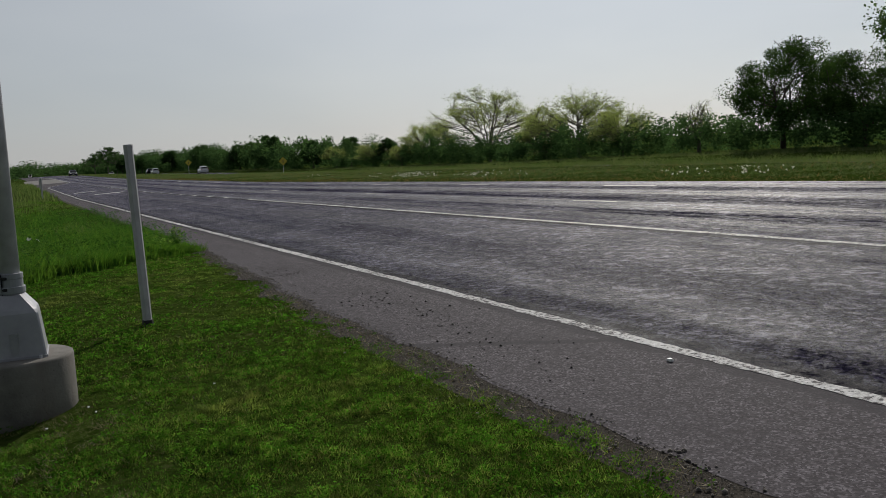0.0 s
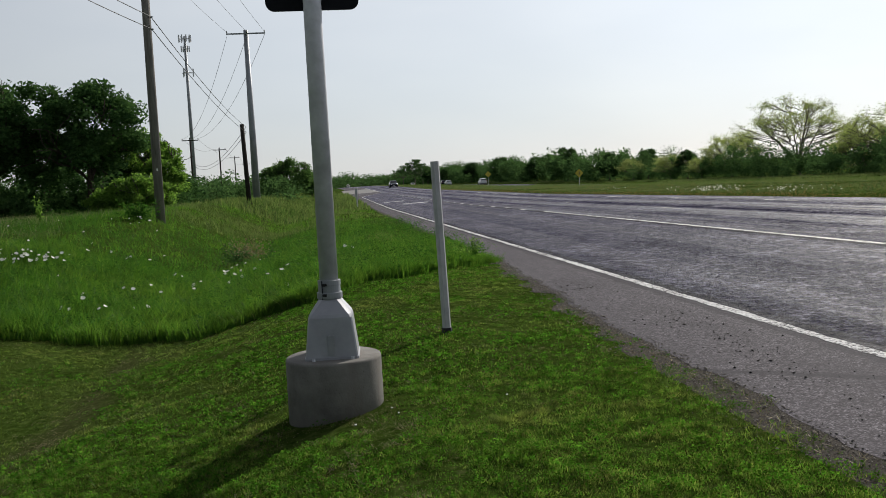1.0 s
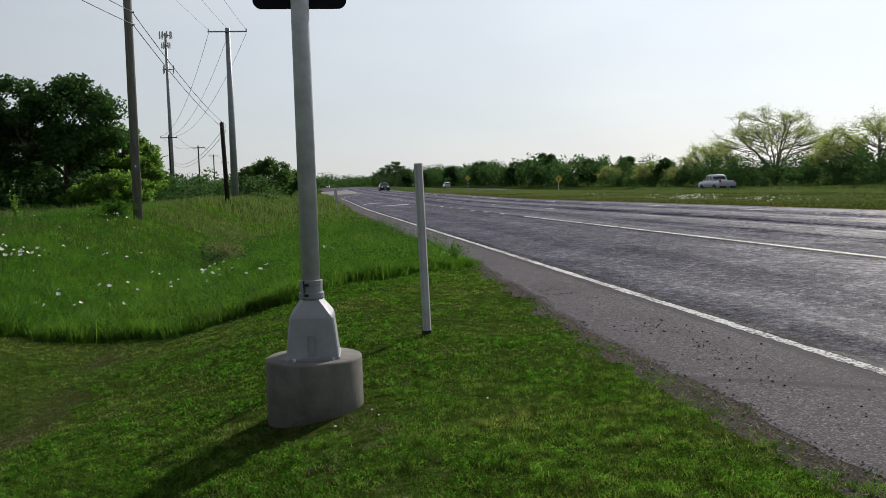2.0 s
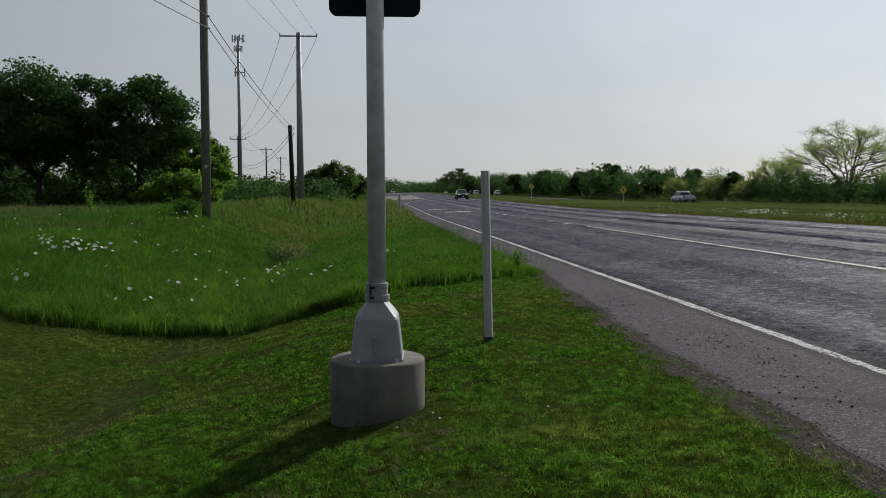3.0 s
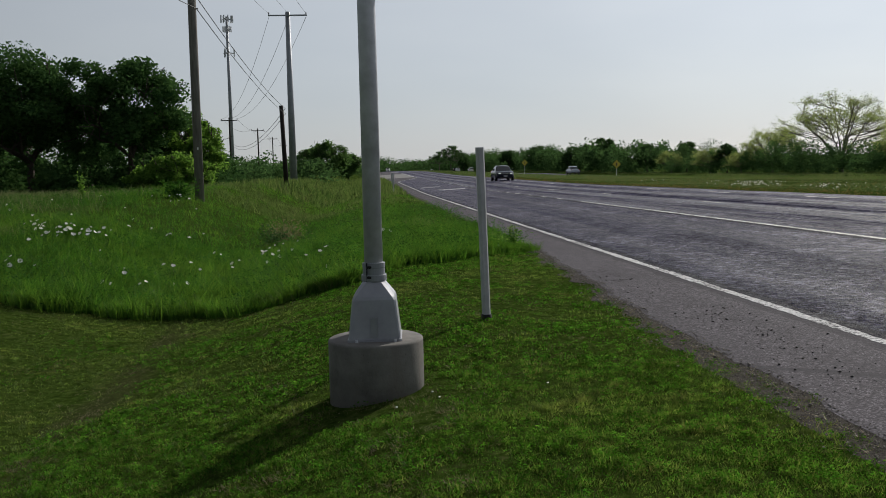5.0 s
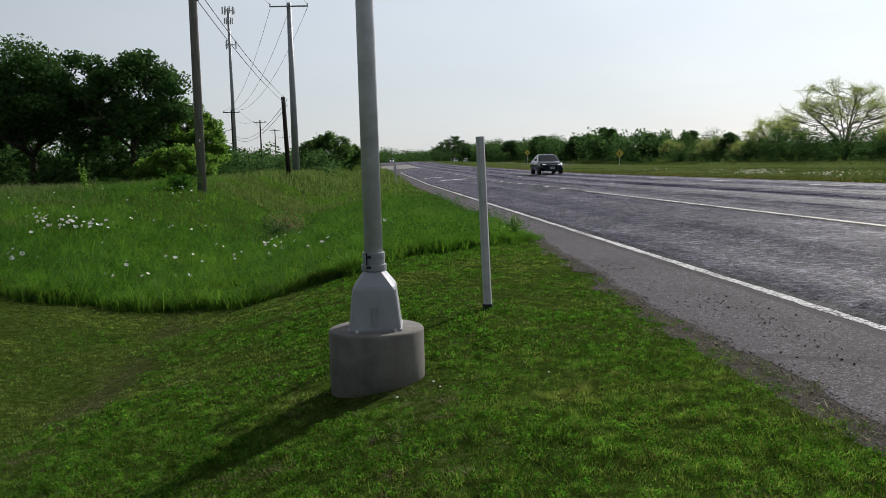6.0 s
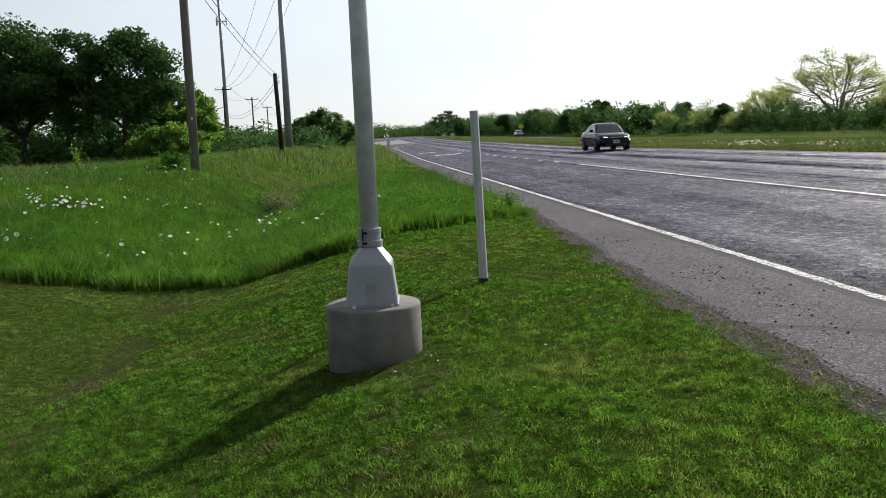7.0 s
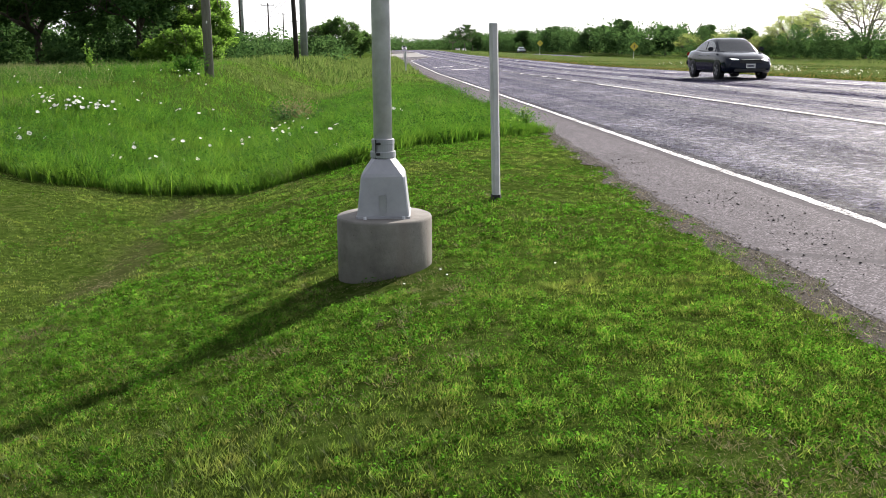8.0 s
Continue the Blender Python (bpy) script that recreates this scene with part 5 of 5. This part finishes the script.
def car(name, label, category, paint, L, W, H, r, style, lights=True):
    ob = tagged(new(name), label, category)
    h = W / 2
    gb = 0.22 if style != "pickup" else 0.52
    if style == "sedan":
        belt, nose, hood, deck = 0.95, 0.68, 0.92, 1.0
        stations = [(-L / 2, 0.88, 0.5, 0.86), (-L / 2 + 0.12, 0.95, 0.3, 0.98), (-L * 0.3, 1, gb, deck), (-L * 0.12, 1, gb, belt), (L * 0.14, 1, gb, belt),
                    (L * 0.27, 1, gb, hood), (L * 0.42, 0.97, gb, 0.8), (L / 2 - 0.1, 0.9, 0.25, nose), (L / 2, 0.78, 0.36, 0.58)]
        roof = [(-L * 0.37, belt), (-L * 0.16, H), (L * 0.06, H), (L * 0.24, belt)]
        arch = [(-L * 0.37, belt - 0.06), (-L * 0.27, H - 0.2), (-L * 0.17, H - 0.05), (-L * 0.06, H), (L * 0.03, H - 0.005), (L * 0.09, H - 0.07), (L * 0.24, belt - 0.06)]
    elif style == "suv":
        belt = 1.05
        stations = [(-L / 2, 0.9, 0.5, 0.98), (-L / 2 + 0.1, 0.97, 0.35, belt), (-L * 0.2, 1, gb, belt), (L * 0.12, 1, gb, belt), (L * 0.25, 1, gb, 1.05), (L * 0.42, 0.97, gb, 0.95), (L / 2 - 0.08, 0.9, 0.3, 0.85), (L / 2, 0.8, 0.4, 0.7)]
        roof = [(-L * 0.485, belt), (-L * 0.42, H), (L * 0.05, H), (L * 0.21, belt)]
        arch = [(-L * 0.485, belt - 0.06), (-L * 0.43, H - 0.12), (-L * 0.36, H - 0.02), (-L * 0.1, H), (L * 0.03, H - 0.02), (L * 0.09, H - 0.12), (L * 0.21, belt - 0.06)]
    else:
        belt = 1.2
        stations = [(-L / 2, 0.95, 0.55, 1.18), (-L / 2 + 0.05, 1, gb, 1.2), (-L * 0.2, 1, gb, 1.2), (0, 1, gb, 1.2), (L * 0.2, 1, gb, 1.18), (L * 0.3, 1, gb, 1.15), (L * 0.46, 0.97, gb, 1.08), (L / 2, 0.9, 0.5, 0.95)]
        roof = [(-L * 0.145, belt), (-L * 0.115, H), (L * 0.11, H), (L * 0.22, belt)]
        arch = [(-L * 0.145, belt - 0.06), (-L * 0.12, H - 0.15), (-L * 0.09, H - 0.02), (0, H), (L * 0.09, H - 0.02), (L * 0.13, H - 0.12), (L * 0.22, belt - 0.06)]
    bm = bmesh.new()
    rings = []
    at = np.array([q[0] for q in stations])
    fine = np.concatenate([np.linspace(a, b, 5)[:-1] for a, b in zip(at, at[1:])] + [at[-1:]])
    ease = lambda col: [float(np.mean([np.interp(np.clip(y + q, at[0], at[-1]), at, [v[col] for v in stations]) for q in (-0.12, -0.06, 0, 0.06, 0.12)])) for y in fine]
    for y, k, lo, hi in zip(fine.tolist(), ease(1), ease(2), ease(3)):
        w, m = h * k, lo + (hi - lo) * 0.55
        half = [(w * 0.92, lo), (w * 0.985, lo + 0.09), (w, m), (w * 0.985, hi - 0.17), (w * 0.945, hi - 0.06), (w * 0.84, hi - 0.005), (w * 0.42, hi + 0.025)]
        rings.append([(x, y, z) for x, z in half] + [(-x, y, z) for x, z in reversed(half)])
    loft(bm, rings)
    body = part("body", bm, paint, ob, "", True)
    wb = h * 0.87
    (y0, _), (y1, _), (y2, _), (y3, _) = roof
    low_z = belt - 0.06
    ys_ = [p[0] for p in arch]
    zs_ = [p[1] for p in arch]

    def shell(y, u, out=0.0):
        """A point of the greenhouse: y along the car, u from -1 (one belt line) to 1 (the other)."""
        z = sum(float(np.interp(y + q, ys_, zs_)) for q in (-0.08, -0.04, 0, 0.04, 0.08)) / 5
        k = max(0.0, (z - low_z) / (H - low_z))
        wt = wb - (wb - h * (0.8 if style == "pickup" else 0.7)) * k
        a = abs(u)
        px = float(np.interp(a, [0, 0.5, 0.66, 1], [0, wt * 0.84, wt, wb]))
        pz = float(np.interp(a, [0, 0.5, 0.66, 1], [z + 0.015 * k, z, z - 0.07 * k, low_z]))
        return Vector((math.copysign(px, u) if u else 0.0, y, pz)) * 1.0 + Vector((math.copysign(out * min(1, a * 1.2), u) if u else 0, 0, out * (1 - a * 0.8)))

    def sheet(name_, ya, yb, us, material, out, n=14, label_=""):
        b2 = bmesh.new()
        grid = [[b2.verts.new(shell(ya + (yb - ya) * k / n, u, out)) for u in us] for k in range(n + 1)]
        for p, q in zip(grid, grid[1:]):
            for k in range(len(us) - 1):
                b2.faces.new((p[k], p[k + 1], q[k + 1], q[k]))
        return part(name_, b2, material, ob, label_, True)

    sheet("cabin", y0, y3, [-1, -0.85, -0.66, -0.58, -0.5, -0.3, 0, 0.3, 0.5, 0.58, 0.66, 0.85, 1], paint, 0.0, 32)
    top = [-0.54, -0.4, -0.2, 0, 0.2, 0.4, 0.54]
    dz = y3 - y2
    sheet("windscreen", y2 + dz * 0.16, y3 - dz * 0.1, top, M_GLASS, 0.012, 10, "dark reflecting glass")
    dz = y1 - y0
    sheet("rear_window", y0 + dz * 0.16, y1 - dz * 0.12, top, M_GLASS, 0.012, 10, "dark reflecting glass")
    ym = (y1 + y2) / 2 - 0.05
    for s in (-1, 1):
        side = [s * 0.69, s * 0.8, s * 0.91]
        sheet("side_window", (y0 + y1) / 2, ym - 0.05, side, M_GLASS, 0.012, 8, "dark side glass")
        sheet("side_window", ym + 0.05, y2 + (y3 - y2) * 0.55, side, M_GLASS, 0.012, 8, "dark side glass")
        bm = bmesh.new()
        box(bm, s * (h + 0.06), y3 - 0.28, belt + 0.08, 0.18, 0.1, 0.13, 0.03)
        part("door_mirror", bm, paint, ob)
        bm = bmesh.new()
        fz = 0.66 if style == "sedan" else (0.86 if style == "suv" else 0.95)
        if style == "sedan":
            loft(bm, [[(s * h * x, L / 2 - y - 0.06 * k, fz + z) for z, k in ((-t, 0), (t, 0.6), (t, 2.2), (-t, 2.2))] for x, y, z, t in
                      ((0.46, 0.055, -0.03, 0.02), (0.58, 0.06, -0.01, 0.042), (0.72, 0.1, 0.012, 0.05), (0.84, 0.19, 0.035, 0.045), (0.91, 0.36, 0.06, 0.016))])
        else:
            box(bm, s * h * 0.70, L / 2 - 0.09, fz, 0.21, 0.2, 0.075, 0.03)
        part("headlamp", bm, M_HEAD if lights else M_CHROME, ob, "lit headlamp" if lights else "clear headlamp")
        bm = bmesh.new()
        box(bm, s * h * 0.82, -L / 2 + 0.03, fz + 0.2, 0.2, 0.1, 0.26 if style != "sedan" else 0.14, 0.03)
        part("tail_lamp", bm, M_TAIL, ob, "red tail lamp")
    bm = bmesh.new()
    box(bm, 0, L / 2 - 0.03, 0.6 if style == "sedan" else 0.8, W * 0.46, 0.07, 0.14 if style == "sedan" else 0.3, 0.02)
    part("grille", bm, M_GRILLE, ob, "black front grille")
    bm = bmesh.new()
    box(bm, 0, L / 2 - 0.02, 0.33 if style == "sedan" else 0.5, W * 0.66, 0.06, 0.12, 0.02)
    part("air_intake", bm, M_GRILLE, ob, "dark lower intake")
    bm = bmesh.new()
    box(bm, 0, -L / 2 - 0.02, 0.55, W * 0.92, 0.12, 0.2, 0.04)
    part("rear_bumper", bm, M_GRILLE if style == "pickup" else paint, ob)
    for yy, zz in ((L / 2 + 0.02, 0.46 if style == "sedan" else 0.6), (-L / 2 - (0.09 if style == "pickup" else 0.01), 0.56 if style == "pickup" else 0.78)):
        bm = bmesh.new()
        box(bm, 0, yy, zz, 0.32, 0.02, 0.15)
        plate = part("number_plate", bm, M_PLATE, ob)
        bm = bmesh.new()
        box(bm, 0, yy + (0.013 if yy > 0 else -0.013), zz, 0.24, 0.006, 0.05)
        part("plate_bar", bm, M_BAR, plate)
    if style == "pickup":
        bm = bmesh.new()
        box(bm, 0, -L * 0.315, 1.18, W * 0.8, L * 0.33, 0.06)
        part("bed_floor", bm, M_GRILLE, ob, "dark open load bed")
    if style == "sedan":
        bm = bmesh.new()
        box(bm, 0, L / 2 + 0.005, 0.67, W * 0.36, 0.03, 0.022, 0.006)
        part("grille_bar", bm, M_CHROME, ob, "thin chrome grille bar")
        for s in (-1, 1):
            bm = bmesh.new()
            bmesh.ops.create_cone(bm, cap_ends=True, segments=14, radius1=0.05, radius2=0.05, depth=0.04, matrix=Matrix.Translation((s * h * 0.66, L / 2 - 0.09, 0.36)) @ Matrix.Rotation(radians(90), 4, "X"))
            part("fog_lamp", bm, M_CHROME, ob, "round fog lamp")
            for y in (L * 0.11, -L * 0.1):
                bm = bmesh.new()
                box(bm, s * (h * 0.992), y - 0.12, 0.8, 0.02, 0.16, 0.025, 0.006)
                part("door_handle", bm, paint, ob)
    for s in (-1, 1):
        for y in (L * 0.29, -L * 0.29):
            bm = bmesh.new()
            bmesh.ops.create_cone(bm, cap_ends=True, segments=24, radius1=r * 1.1, radius2=r * 1.1, depth=0.03, matrix=Matrix.Translation((s * (h - 0.012), y, r + 0.02)) @ Matrix.Rotation(radians(90), 4, "Y"))
            part("wheel_arch", bm, M_GRILLE, ob, "dark wheel arch")
            wheel("wheel", s * (h - 0.09), y, r, 0.22, ob)
    return ob


sedan = car("sedan", "dark blue-grey four-door saloon with lit headlamps", "car", M_NAVY, 4.34, 1.7, 1.41, 0.31, "sedan")
pickup = car("pickup_truck", "silver-white four-door pickup truck driving away", "pickup truck", M_PICKUP, 5.3, 1.88, 1.84, 0.4, "pickup", False)
suv_white = car("suv", "white sport utility vehicle far down the other road", "car", M_CARWHITE, 4.7, 1.9, 1.75, 0.37, "suv", False)
suv_dark = car("suv", "dark grey sport utility vehicle far down the other road", "car", M_NAVY, 4.7, 1.9, 1.75, 0.37, "suv", False)
van_grey = car("suv", "silver sport utility vehicle far down the other road", "car", M_SILVER, 4.7, 1.9, 1.75, 0.37, "suv", False)
far_car = car("sedan", "silver saloon far down the other road", "car", M_SILVER, 4.7, 1.8, 1.45, 0.33, "sedan", False)
oncoming = car("suv", "white sport utility vehicle with lit headlamps, far off and coming nearer", "car", M_CARWHITE, 4.7, 1.9, 1.75, 0.37, "suv")


def drive(thing, x, track, height, turn, radius, step=1):
    """Rows for a vehicle along the road: track is (seconds, metres along)."""
    rows = []
    ts = np.arange(0, 8.001, 0.25)
    # a smooth course through the track
    co = np.polyfit([t for t, _ in track], [y for _, y in track], 4 if len(track) > 4 else min(2, len(track) - 1))
    for t in ts:
        y = float(np.polyval(co, t))
        xx = x(y) if callable(x) else x
        z = float(height(xx, y))
        slope = math.degrees(math.atan2(float(height(xx, y + 2)) - float(height(xx, y - 2)), 4))
        rows.append((float(t), pose(xx, y, z, slope if turn == 0 else -slope, 0, turn)))
    walk(thing, rows)
    spin = 1 if turn == 0 else -1
    for w in [c for c in thing.children if c.name.startswith("wheel") and "arch" not in c.name]:
        home = w.matrix_basis.translation.copy()
        seen = []
        for k in range(0, 241, step):
            y = float(np.polyval(co, k / FPS))
            angle = -math.degrees(spin * y / radius)
            seen.append((k / FPS, pose(*home, angle % 72.0, 0, 0)))
        walk(w, seen)


def motions():
    drive(sedan, 12.5, ((0, 223.4), (1.2, 183.3), (2.5, 147), (3.5, 122.5), (4.5, 96), (6.5, 56.8), (8.0, 33.3)), road_z, 180, 0.31)
    far_h = lambda x, y: far_z(np.array([x]), np.array([y]))[0]
    drive(pickup, 41.45, ((0, 27), (1.2, 66.5), (2.5, 106), (3.5, 138), (4.5, 171), (6.5, 233), (8.0, 277)), far_h, 0, 0.4, 2)
    drive(suv_white, 40.4, ((0, 220), (2.3, 284), (4.5, 351), (8.0, 455)), far_h, 0, 0.37, 4)
    drive(suv_dark, 40.4, ((0, 312), (2.3, 368), (8.0, 500)), far_h, 0, 0.37, 4)
    drive(van_grey, 37.0, ((0, 274), (1.2, 300), (8.0, 450)), far_h, 0, 0.37, 4)
    drive(far_car, 37.0, ((0, 400), (8.0, 620)), far_h, 0, 0.33, 4)
    drive(oncoming, 9.2, ((0, 560), (4.5, 440), (6.5, 395), (8.0, 362)), road_z, 180, 0.37, 4)


motions()
